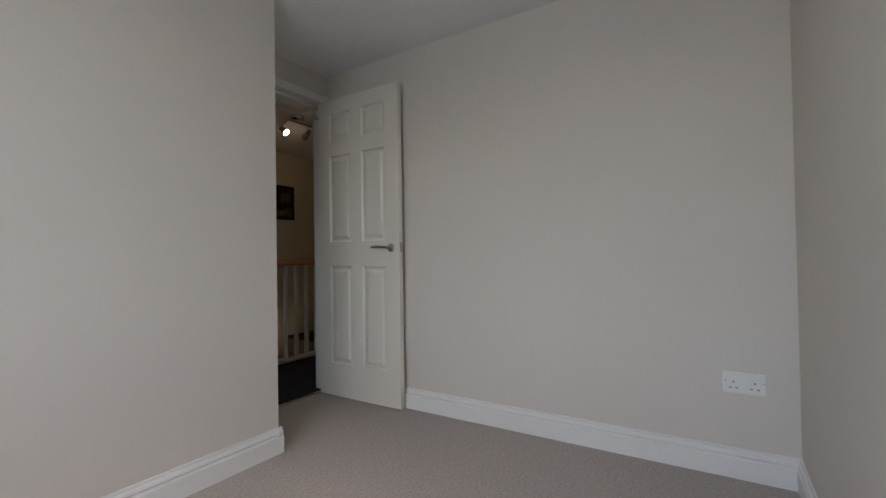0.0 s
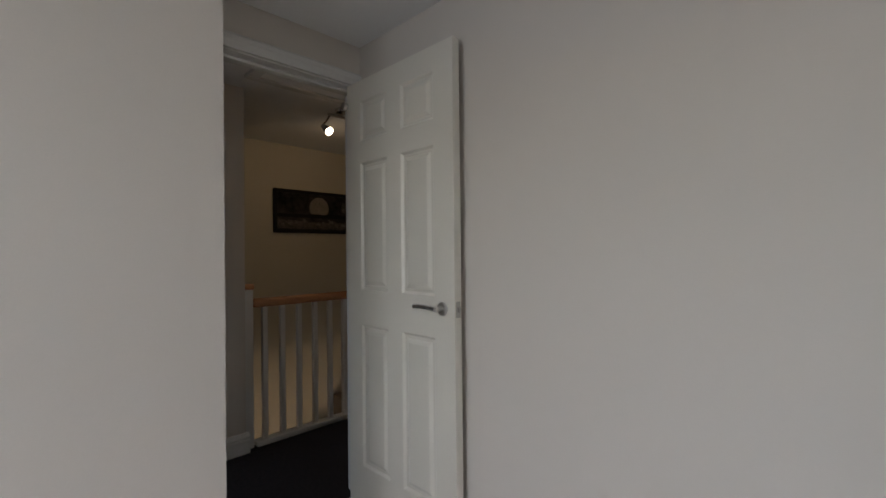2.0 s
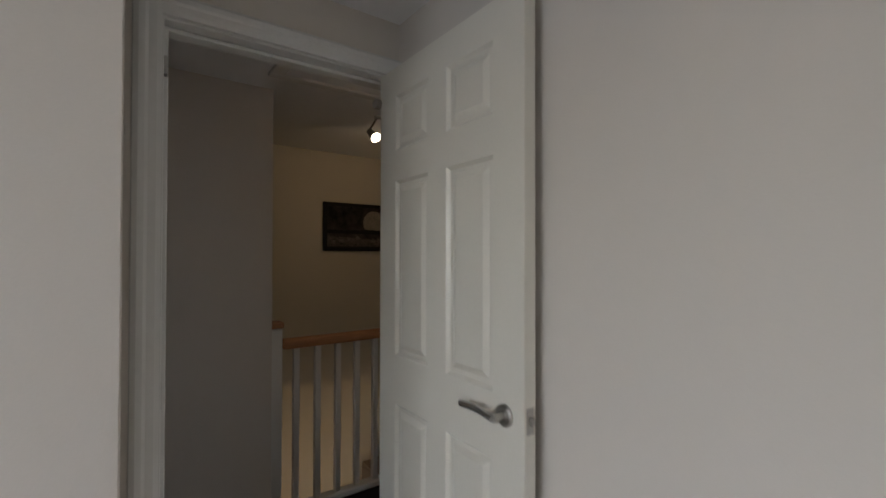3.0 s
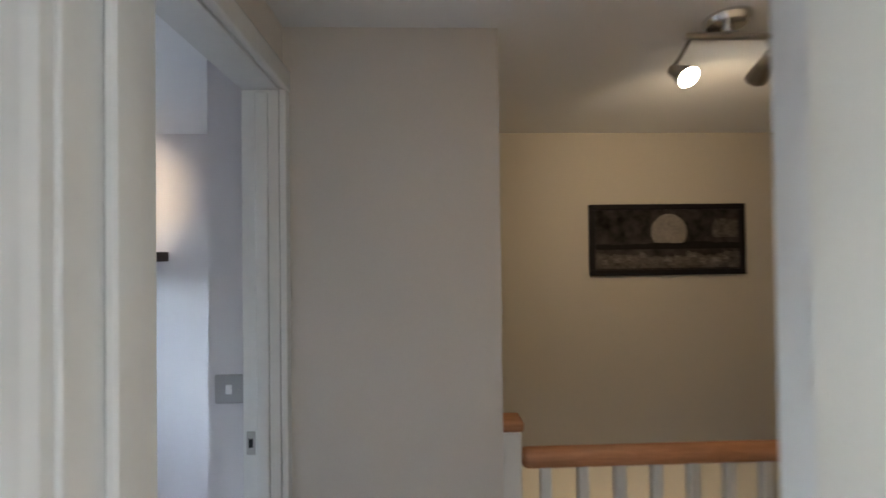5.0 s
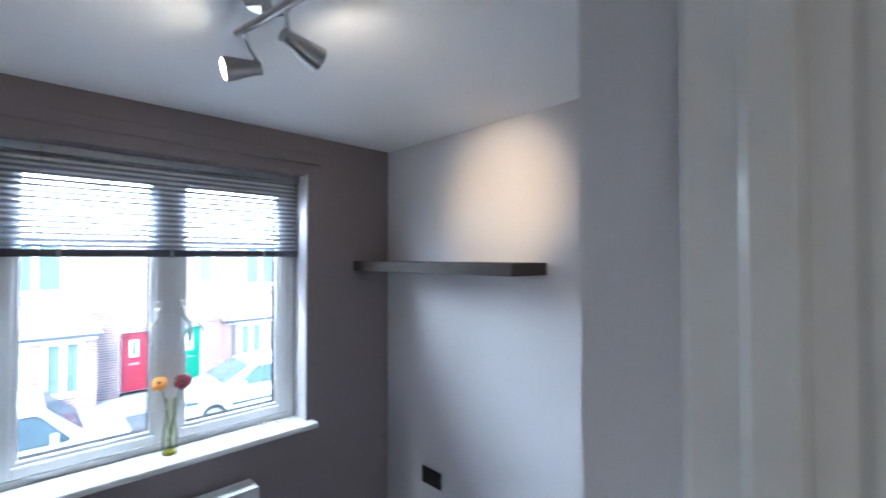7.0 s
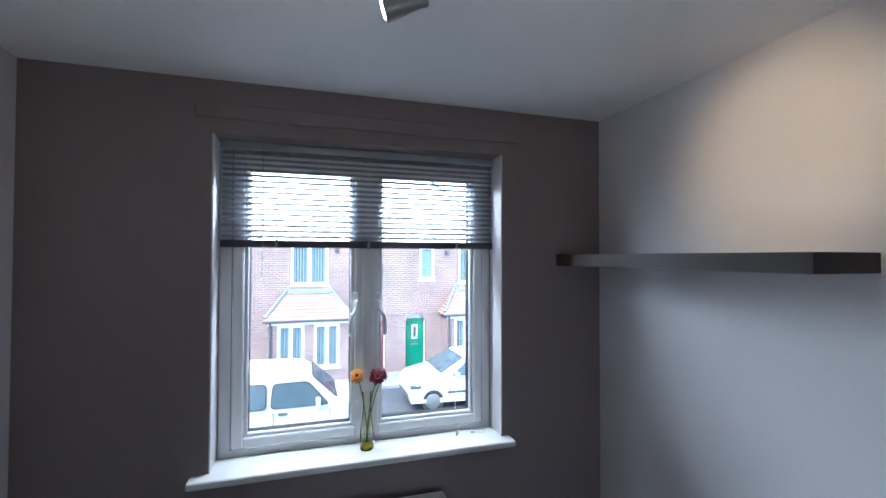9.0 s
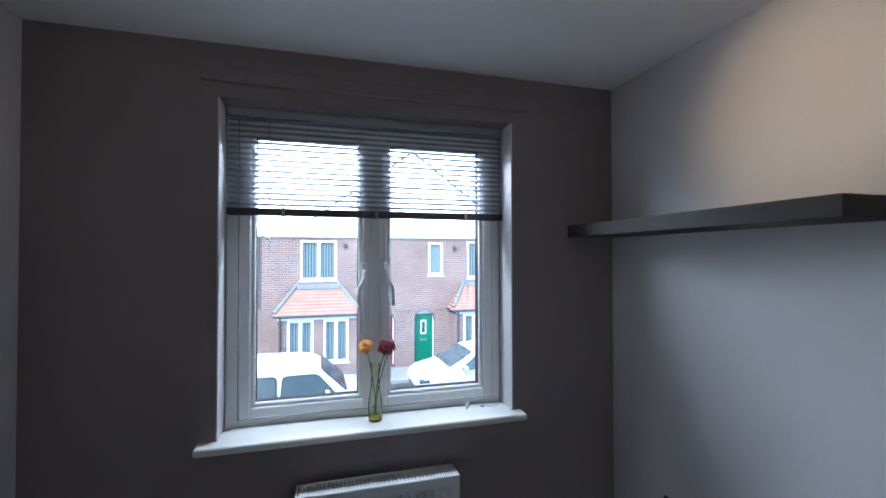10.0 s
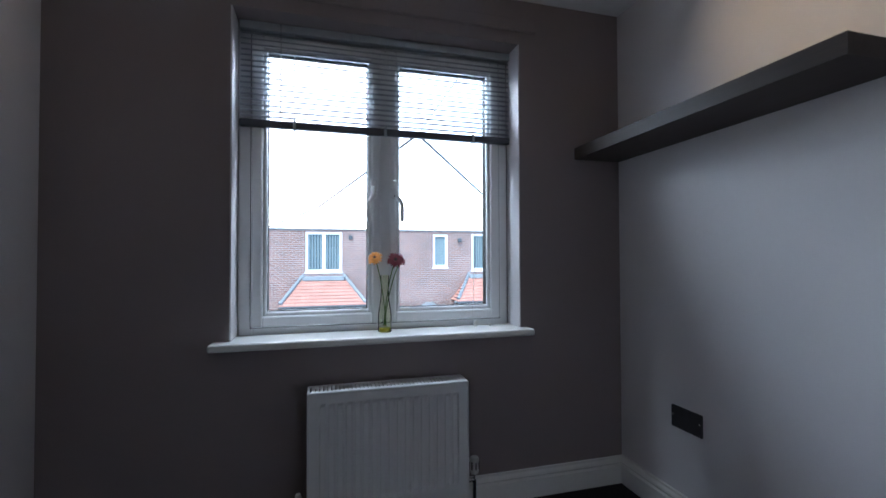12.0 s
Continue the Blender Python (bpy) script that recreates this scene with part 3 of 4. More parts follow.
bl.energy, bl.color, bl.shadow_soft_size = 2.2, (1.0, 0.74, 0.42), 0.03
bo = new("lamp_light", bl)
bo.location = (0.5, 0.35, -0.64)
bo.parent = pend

spot_bar("ceiling_spotlight", (0.46, 0.86, H), (0.34, 0.86, 2.145), (0.62, 0.86, 2.145),
         [(0.05, (0.35, 0.95, 2.085), (0.36, 0.885, 2.035), 1.1), (0.85, (0.58, 0.84, 2.09), (0.60, 0.93, 2.05), 0.7)],
         "brushed steel ceiling bar with lit spotlights on the landing", 140)
spot_bar("ceiling_spotlight", (-1.86, 0.91, H), (-1.985, 0.885, 2.145), (-1.70, 0.935, 2.145),
         [(0.08, (-2.0, 0.955, 2.082), (-2.028, 0.868, 2.062), 0.75), (0.72, (-1.80, 0.925, 2.088), (-1.822, 1.022, 2.068), 2.4)],
         "brushed steel ceiling bar with two lit spotlights", 46)

# ---------- mauve room: window, blind, sill ----------
WF, WB = -3.055, -3.125
win = thing("window_1", "white plastic double casement window", "window", kind="structure")


def frame_ring(y0, y1, z0, z1, w, xf, xb, bev=0.006):
    """The four members of a casement frame as one mesh."""
    bm = bmesh.new()
    add_box(bm, xb, xf, y0, y0 + w, z0, z1, bev, 2)
    add_box(bm, xb, xf, y1 - w, y1, z0, z1, bev, 2)
    add_box(bm, xb, xf, y0 + w - 0.004, y1 - w + 0.004, z0, z0 + w, bev, 2)
    add_box(bm, xb, xf, y0 + w - 0.004, y1 - w + 0.004, z1 - w, z1, bev, 2)
    return bm


part("window_frame", frame_ring(0.385, 1.549, 0.730, 2.002, 0.058, WF, WB), UPVC, win)
part("mullion", box(WB, WF + 0.020, 0.947, 0.997, 0.786, 1.946, 0.007, 2), UPVC, win)
for y0, y1, hy, s in ((0.434, 0.961, 0.923, -1), (0.975, 1.506, 1.016, 1)):
    cs = part("casement", frame_ring(y0, y1, 0.770, 1.954, 0.046, WF + 0.016, WB + 0.02, 0.008), UPVC, win)
    part("glazing_bead", frame_ring(y0 + 0.044, y1 - 0.044, 0.814, 1.910, 0.018, WF + 0.008, WB + 0.03, 0.006), UPVC, cs)
    part("gasket", frame_ring(y0 + 0.060, y1 - 0.060, 0.830, 1.894, 0.004, WF - 0.004, WB + 0.03, 0.0), HOLE, cs, "black rubber gasket")
    part("frame_seal", frame_ring(y0 - 0.003, y1 + 0.003, 0.767, 1.957, 0.006, WF + 0.0035, WB + 0.03, 0.0), GREYMETAL, cs, "thin grey seal round the sash")
    pg = part("pane", box(-3.098, -3.092, y0 + 0.055, y1 - 0.055, 0.825, 1.90), PANE, cs, "clear glass pane")
    pg.visible_shadow = False
    part("handle_base", box(WF + 0.014, WF + 0.028, hy - 0.012, hy + 0.012, 1.305, 1.385, 0.005, 2), SATIN, cs)
    part("handle", tube([(WF + 0.020, hy, 1.350), (WF + 0.044, hy, 1.348), (WF + 0.048, hy, 1.325), (WF + 0.048, hy + s * 0.006, 1.308), (WF + 0.048, hy + s * 0.022, 1.288), (WF + 0.048, hy + s * 0.026, 1.27), (WF + 0.048, hy + s * 0.026, 1.205)], 0.0085, 12), SATIN, cs, "cranked silver window handle", True)
    part("lock_button", lathe([(0, 0), (0.006, 0), (0.006, 0.003), (0, 0.004)], (WF + 0.028, hy, 1.318), (1, 0, 0), 12), HOLE, cs, "dark lock button")
structure("window_sill", box(-3.055, -2.866, 0.316, 1.596, 0.712, 0.742, 0.010, 3), GLOSS, "white gloss window board with rounded nosing", "window sill")
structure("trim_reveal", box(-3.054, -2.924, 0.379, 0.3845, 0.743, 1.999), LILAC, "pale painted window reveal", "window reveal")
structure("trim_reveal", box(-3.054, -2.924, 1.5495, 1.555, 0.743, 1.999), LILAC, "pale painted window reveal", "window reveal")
# reveal head takes the wall's mauve, darker than the pale sides
structure("trim_reveal", box(-3.054, -2.924, 0.379, 1.555, 1.9995, 2.006), MAUVE, "mauve head of the window reveal", "window reveal")
structure("trim_over_window", box(-2.927, -2.909, 0.323, 1.633, 2.055, 2.108, 0.003), MAUVE, "mauve painted wooden batten above the window", "batten")

blind = thing("venetian_blind", "half-raised silver venetian blind with thin slats", "blind")
part("head_rail", box(-3.05, -3.016, 0.392, 1.552, 1.966, 1.998, 0.002), SLAT, blind)
part("bottom_rail", box(-3.048, -3.020, 0.392, 1.552, 1.576, 1.606, 0.006, 2), RAILM, blind, "dark grey bottom rail")
bm = bmesh.new()
pts = [(-0.0125, -0.0022), (-0.006, 0.0002), (0.0, 0.001), (0.006, 0.0002), (0.0125, -0.0022)]
top = [[bm.verts.new((a, y, b)) for a, b in pts] for y in (0.396, 1.548)]
for i in range(4):
    bm.faces.new((top[0][i], top[0][i + 1], top[1][i + 1], top[1][i]))
ext = bmesh.ops.extrude_face_region(bm, geom=bm.faces[:])
bmesh.ops.translate(bm, verts=[v for v in ext["geom"] if isinstance(v, bmesh.types.BMVert)], vec=(0, 0, -0.0008))
slat = part("slat", bm, SLAT, blind)
slat.matrix_basis = pose(-3.034, 0, 1.624, 0, 35, 0)
for i in range(1, 16):
    o = slat.copy()
    scene.collection.objects.link(o)
    dy = random.uniform(-0.002, 0.002)
    o.matrix_basis = pose(-3.034, dy, 1.624 + 0.0222 * i, random.uniform(-0.04, 0.04), 35 + random.uniform(-0.5, 0.5), 0)
for y in (0.545, 0.60, 0.972, 1.372):
    for dx in (-0.0135, 0.0135):
        part("cord", rod((-3.034 + dx, y, 1.60), (-3.034 + dx, y, 1.99), 0.0009, n=6), CORD, blind)
part("tilt_wand", rod((-3.012, 0.548, 1.44), (-3.012, 0.548, 1.99), 0.003, n=8), glass("clear_plastic", (0.9, 0.92, 0.92)), blind)
for y in (0.60, 0.972, 1.372):
    part("rail_clip", box(-3.050, -3.016, y - 0.006, y + 0.006, 1.572, 1.61, 0.002), SLAT, blind)
part("pull_cord", tube([(-3.016, 1.372, 1.60), (-3.016, 1.378, 1.3), (-3.015, 1.372, 1.0), (-3.012, 1.36, 0.80), (-2.99, 1.36, 0.747)], 0.001, 6), CORD, blind)
part("cord_toggle", lathe([(0, 0), (0.006, 0.003), (0.008, 0.02), (0.004, 0.03), (0, 0.03)], (-2.985, 1.36, 0.745), (0.2, 0.3, 0.9), 10), PLASTIC, blind, "small clear cord toggle")
part("cord_toggle", lathe([(0, 0), (0.008, 0.0), (0.008, 0.01), (0, 0.012)], (-3.0, 1.44, 0.743), (0, 0, 1), 10), PLASTIC, blind)
part("cord_tail", tube([(-3.0, 1.445, 0.744), (-2.985, 1.50, 0.744), (-3.01, 1.525, 0.744)], 0.0012, 6), CORD, blind)

# ---------- vase and flowers ----------
vz = 0.7425
vase = thing("bud_vase", "slender pale yellow-green glass bud vase with two gerberas", "vase")
outer = [(0.026, 0.0), (0.028, 0.004), (0.027, 0.03), (0.029, 0.06), (0.026, 0.09), (0.018, 0.14), (0.0155, 0.19), (0.019, 0.235)]
inner = [(0.0175, 0.235), (0.014, 0.19), (0.0165, 0.14), (0.0245, 0.09), (0.0275, 0.06), (0.025, 0.03), (0.0, 0.022)]
part("glass_body", lathe([(0.0, 0.0)] + outer + inner, (-2.975, 0.962, vz), n=32), VASE, vase, smooth=True)
part("glass_base", lathe([(0, 0.003), (0.0235, 0.003), (0.0235, 0.016), (0, 0.018)], (-2.975, 0.962, vz), n=24), YELLOW, vase, "yellow tinted thick glass base", True)


def gerbera(name, foot, head, face, petals, mat, r, label):
    o = thing(name, label, "flower", "flowers in the vase")
    f, h = Vector(foot), Vector(head)
    mid = f.lerp(h, 0.62) + Vector((0.0, (f.y - h.y) * 0.35, 0))
    pts = []
    for i in range(10):
        s = i / 9
        pts.append((1 - s) ** 2 * f + 2 * s * (1 - s) * mid + s * s * h)
    part("stem", tube(pts, 0.0021, 8), STEM, o, "thin green stem", True)
    q = Vector(face).to_track_quat("Z", "Y")
    b = bmesh.new()
    rnd = random.Random(petals)
    for ring, (rr, lift) in enumerate(((r, 0.0), (r * 0.84, 0.004), (r * 0.5, 0.007))):
        for k in range(petals):
            a = 2 * math.pi * (k + 0.5 * ring) / petals + rnd.uniform(-0.08, 0.08)
            ln = rr * rnd.uniform(0.9, 1.06)
            dz = rnd.uniform(-0.003, 0.004)
            c, s = math.cos(a), math.sin(a)
            w = 0.0036 * r / 0.03
            row = []
            for d, ww, z in ((0.15, 0.4, 0.0), (0.5, 1.0, 0.004), (0.85, 0.9, 0.003 + dz), (1.0, 0.25, dz)):
                for sd in (-1, 1):
                    lp = Vector((c * ln * d - s * w * ww * sd, s * ln * d + c * w * ww * sd, lift + z))
                    row.append(b.verts.new(h + q @ lp))
            for i in range(0, 6, 2):
                b.faces.new((row[i], row[i + 1], row[i + 3], row[i + 2]))
    part("petals", b, mat, o)
    part("flower_centre", lathe([(0, 0.0), (r * 0.30, 0.002), (r * 0.28, 0.009), (r * 0.1, 0.012), (0, 0.012)], h, face, 16), CENTRE, o, "dark flower centre")
    return o


gerbera("gerbera", (-2.977, 0.967, vz + 0.025), (-2.965, 0.921, vz + 0.305), (0.75, -0.35, 0.55), 16, ORANGE, 0.034, "orange gerbera on a thin stem in the vase")
gerbera("gerbera", (-2.973, 0.957, vz + 0.025), (-2.962, 1.003, vz + 0.297), (0.85, 0.0, 0.45), 17, REDP, 0.036, "dark crimson gerbera on a thin stem in the vase")
gerbera("gerbera", (-2.976, 0.960, vz + 0.025), (-2.985, 1.032, vz + 0.300), (0.35, 0.75, 0.3), 15, REDP, 0.032, "dark crimson gerbera turned away behind the other")

# ---------- radiator ----------
rad = thing("radiator", "white enamelled panel radiator with vertical flutes", "radiator")
RX0, RX1, RA, RB, RZ0, RZ1 = -2.885, -2.79, 0.662, 1.262, 0.13, 0.560
bm = bmesh.new()
N = 17
ys = [RA + 0.012]
prof = [(RA, 0.0), (RA + 0.02, 0.0)]
for i in range(N):
    c = RA + 0.035 + (RB - RA - 0.07) * (i + 0.5) / N
    hw = (RB - RA - 0.07) / N / 2
    prof += [(c - hw * 0.85, 0.0), (c - hw * 0.45, -0.008), (c + hw * 0.45, -0.008), (c + hw * 0.85, 0.0)]
prof += [(RB - 0.02, 0.0), (RB, 0.0)]
rows = []
for z, k in ((RZ0, 0), (RZ0 + 0.03, 0), (RZ0 + 0.045, 1), (RZ1 - 0.05, 1), (RZ1 - 0.035, 0), (RZ1, 0)):
    rows.append([bm.verts.new((RX1 + d * k, y, z)) for y, d in prof])
for a, b in zip(rows, rows[1:]):
    for i in range(len(prof) - 1):
        bm.faces.new((a[i], a[i + 1], b[i + 1], b[i]))
part("front_panel", bm, RADP, rad, "fluted front panel")
part("body", box(RX0 + 0.01, RX1 - 0.012, RA + 0.004, RB - 0.004, RZ0, RZ1 - 0.012, 0.004), RADP, rad)
for y0, y1 in ((RA - 0.004, RA + 0.004), (RB - 0.004, RB + 0.004)):
    part("side_panel", box(RX0, RX1 + 0.004, y0, y1, RZ0 - 0.004, RZ1 + 0.006, 0.003), RADP, rad)
part("grille_edge", box(RX1 - 0.012, RX1 + 0.004, RA, RB, RZ1 - 0.004, RZ1 + 0.008, 0.004, 2), RADP, rad)
part("grille_edge", box(RX0, RX0 + 0.012, RA, RB, RZ1 - 0.004, RZ1 + 0.008, 0.003), RADP, rad)
for i in range(40):
    y = RA + 0.012 + (RB - RA - 0.03) * i / 39
    part("grille_bar", box(RX0 + 0.012, RX1 - 0.012, y, y + 0.0115, RZ1 - 0.004, RZ1 + 0.004), RADP, rad)
for y in (RA + 0.1, RB - 0.1):
    part("bracket", box(-2.927, RX0 + 0.012, y - 0.015, y + 0.015, 0.2, 0.5), RADP, rad)
part("valve_head", lathe([(0, 0), (0.014, 0), (0.018, 0.01), (0.019, 0.055), (0.016, 0.065), (0, 0.067)], (-2.845, RB + 0.045, 0.175), (0, 0, 1), 20), PLASTIC, rad, "white thermostatic valve head", True)
for i in range(7):
    a = 2 * math.pi * i / 7
    part("valve_slot", box(-2.847 + 0.0185 * math.cos(a), -2.843 + 0.0185 * math.cos(a), RB + 0.043 + 0.0185 * math.sin(a), RB + 0.047 + 0.0185 * math.sin(a), 0.195, 0.225), HOLE, rad)
part("valve_body", tube([(-2.845, RB + 0.045, 0.178), (-2.845, RB + 0.045, 0.15), (-2.845, RB + 0.005, 0.15)], 0.010, 10), CHROME, rad, "chrome valve body", True)
part("pipe", rod((-2.845, RB + 0.045, 0.0), (-2.845, RB + 0.045, 0.15), 0.0075), CHROME, rad)
part("pipe", rod((-2.845, RA - 0.035, 0.0), (-2.845, RA - 0.035, 0.15), 0.0075), CHROME, rad)
part("lockshield_cap", lathe([(0, 0), (0.011, 0), (0.013, 0.02), (0.009, 0.035), (0, 0.036)], (-2.845, RA - 0.035, 0.155), (0, 0, 1), 16), PLASTIC, rad, smooth=True)
part("valve_body", tube([(-2.845, RA - 0.035, 0.155), (-2.845, RA - 0.035, 0.145), (-2.845, RA, 0.145)], 0.009, 10), CHROME, rad, smooth=True)

shelf = thing("floating_shelf", "dark brown wood-effect floating shelf on lilac wall", "shelf")
part("board", box(-2.926, -1.8385, 1.834, 2.0695, 1.500, 1.552, 0.0015), WENGE, shelf)
part("front_edging", box(-2.926, -1.836, 1.832, 1.8338, 1.5005, 1.5515), WENGE, shelf)
part("end_cap", box(-1.8383, -1.836, 1.834, 2.0695, 1.5005, 1.5515), WENGE, shelf)

# ---------- bedroom window behind the walk ----------
win2 = thing("window_2", "white plastic bedroom window", "window", kind="structure")
part("window_frame", frame_ring(-2.45, -1.15, 0.75, 2.05, 0.06, WF, WB), UPVC, win2)
part("mullion", box(WB, WF, -1.83, -1.77, 0.81, 1.99, 0.006), UPVC, win2)

# ---------- outside ----------
GZ = -2.72
structure("ground", box(-400, 300, -400, 400, GZ - 0.6, GZ - 0.001), PAVING, "pale concrete ground", "ground")
structure("road", box(-15.3, -9.0, -120, 120, GZ - 0.3, GZ + 0.002), ASPHALT, "grey asphalt street", "road")
structure("pavement", box(-17.0, -15.45, -120, 120, GZ - 0.3, GZ + 0.10), PAVING, "pale concrete pavement", "pavement")
for i in range(26):
    structure("kerb", box(-15.45, -15.3, -6 + 0.92 * i, -6 + 0.92 * i + 0.91, GZ - 0.2, GZ + 0.11, 0.012), KERB, "pale concrete kerb stone", "kerb")
structure("roof_own_house", box(-3.5, 2.5, -2.8, 2.3, 2.5, 2.6), LEAD, "plain roof slab closing the house", "roof")

HXW = -17.3
house = thing("terraced_house", "red-brown brick terraced house with bay windows and arched doorways", "house")
ARCHES = [(3.12, 0.40), (4.66, 0.40)]
WINS = [(0.174, 1.435, 0.556, 1.986), (4.80, 5.39, 0.685, 1.94), (6.35, 7.6, 0.556, 1.986), (-6.0, -4.75, 0.556, 1.986), (-1.9, -1.3, 0.685, 1.94), (10.2, 11.45, 0.556, 1.986)]
holes = WINS + [(c - r, c + r, GZ, -1.0) for c, r in ARCHES]


def facade():
    """Brick front as a grid of cells left out at the openings, with round door heads."""
    bm = bmesh.new()
    ylist = sorted({-14.0, 16.0, *[h[0] for h in holes], *[h[1] for h in holes]})
    zlist = sorted({GZ, 2.05, *[h[2] for h in holes], *[h[3] for h in holes]})
    for a, b in zip(ylist, ylist[1:]):
        for c, d in zip(zlist, zlist[1:]):
            cy, cz = (a + b) / 2, (c + d) / 2
            if any(h[0] < cy < h[1] and h[2] < cz < h[3] for h in holes):
                continue
            if any(abs(cy - p[0]) < p[1] and c >= -1.001 and c < -0.9 for p in ARCHES):
                p = [p for p in ARCHES if abs(cy - p[0]) < p[1]][0]
                if abs(a - (p[0] - p[1])) > 1e-3:
                    continue
                n = 16
                for i in range(n):
                    t0, t1 = math.pi * i / n, math.pi * (i + 1) / n
                    ya, yb = p[0] - p[1] * math.cos(t0), p[0] - p[1] * math.cos(t1)
                    za, zb = -1.0 + p[1] * math.sin(t0), -1.0 + p[1] * math.sin(t1)
                    vs = [bm.verts.new(q) for q in ((HXW, ya, za), (HXW, yb, zb), (HXW, yb, d), (HXW, ya, d), (HXW - 0.3, ya, za), (HXW - 0.3, yb, zb))]
                    bm.faces.new((vs[0], vs[1], vs[2], vs[3]))
                    bm.faces.new((vs[0], vs[4], vs[5], vs[1]))
                continue
            add_box(bm, HXW - 0.3, HXW, a, b, c, d)
    return bm


part("front_wall", facade(), BRICK, house, "red-brown brick front wall")
part("coping", box(HXW - 0.32, HXW + 0.04, -14, 16, 2.05, 2.11, 0.01), LEAD, house)
part("roof", box(HXW - 7.0, HXW - 0.3, -14, 16, 2.03, 2.10), LEAD, house)
part("rear_wall", box(HXW - 7.0, HXW - 6.7, -14, 16, GZ, 2.03), BRICK, house)
part("side_wall", box(HXW - 6.7, HXW - 0.3, -14, -13.7, GZ, 2.03), BRICK, house)
part("side_wall", box(HXW - 6.7, HXW - 0.3, 15.7, 16, GZ, 2.03), BRICK, house)


def house_window(y0, y1, z0, z1, xf, lights, blindm, slats=True):
    w = part("window", frame_ring(y0, y1, z0, z1, 0.09, xf + 0.03, xf - 0.09, 0.01), UPVC, house, "white plastic window")
    wd = (y1 - y0 - 0.18 - 0.12 * (lights - 1)) / lights
    for i in range(lights):
        a = y0 + 0.09 + i * (wd + 0.12)
        if i:
            part("mullion", box(xf - 0.08, xf + 0.025, a - 0.12, a, z0 + 0.08, z1 - 0.08, 0.008), UPVC, w)
        part("pane", box(xf - 0.05, xf - 0.04, a, a + wd, z0 + 0.09, z1 - 0.09), CARGLASS if slats else blindm, w)
        if slats:
            k = max(3, int(wd / 0.09))
            for j in range(k):
                yy = a + wd * (j + 0.5) / k
                part("blind_slat", box(xf - 0.039, xf - 0.034, yy - wd / k * 0.32, yy + wd / k * 0.32, z0 + 0.09, z1 - 0.09), blindm, w)
    part("sill", box(xf - 0.05, xf + 0.07, y0 - 0.04, y1 + 0.04, z0 - 0.05, z0 - 0.002), UPVC, w)


for i, (a, b, c, d) in enumerate(WINS):
    house_window(a, b, c, d, HXW - 0.05, 2 if b - a > 1 else 1, BLINDPALE, b - a > 1)
for (c, r), mat, nm in ((ARCHES[0], REDDOOR, "red"), (ARCHES[1], GREEN, "green")):
    dx = HXW - 0.2
    bm = box(dx - 0.05, dx, c - r, c + r, GZ + 0.1, -1.0)
    n = 16
    vs = [bm.verts.new((dx, c - r * math.cos(math.pi * i / n), -1.0 + r * math.sin(math.pi * i / n))) for i in range(n + 1)]
    bm.faces.new(vs)
    part("door_surround", bm, UPVC, house, "white door surround in an arched recess")
    dd = part("door", box(dx, dx + 0.03, c - r + 0.05, c + r - 0.06, GZ + 0.12, -0.78, 0.01), mat, house, nm + " panelled front door")
    part("door_light", box(dx + 0.03, dx + 0.045, c - 0.12, c + 0.10, -1.55, -1.02, 0.006), UPVC, dd)
    part("door_glass", box(dx + 0.045, dx + 0.05, c - 0.07, c + 0.05, -1.49, -1.08), CARGLASS, dd)
    part("letter_plate", box(dx + 0.03, dx + 0.045, c - 0.15, c + 0.13, -1.80, -1.73, 0.004), STEEL, dd)
    for i in range(17):
        t = math.pi * (i + 0.5) / 17
        cy, cz = c - (r + 0.12) * math.cos(t), -1.0 + (r + 0.12) * math.sin(t)
        ob = part("arch_brick", box(-0.02, 0.018, -0.048, 0.048, -0.11, 0.11, 0.004), BRICK, house)
        ob.matrix_basis = pose(HXW + 0.001, cy, cz) @ Matrix.Rotation(math.pi / 2 - t, 4, "X")


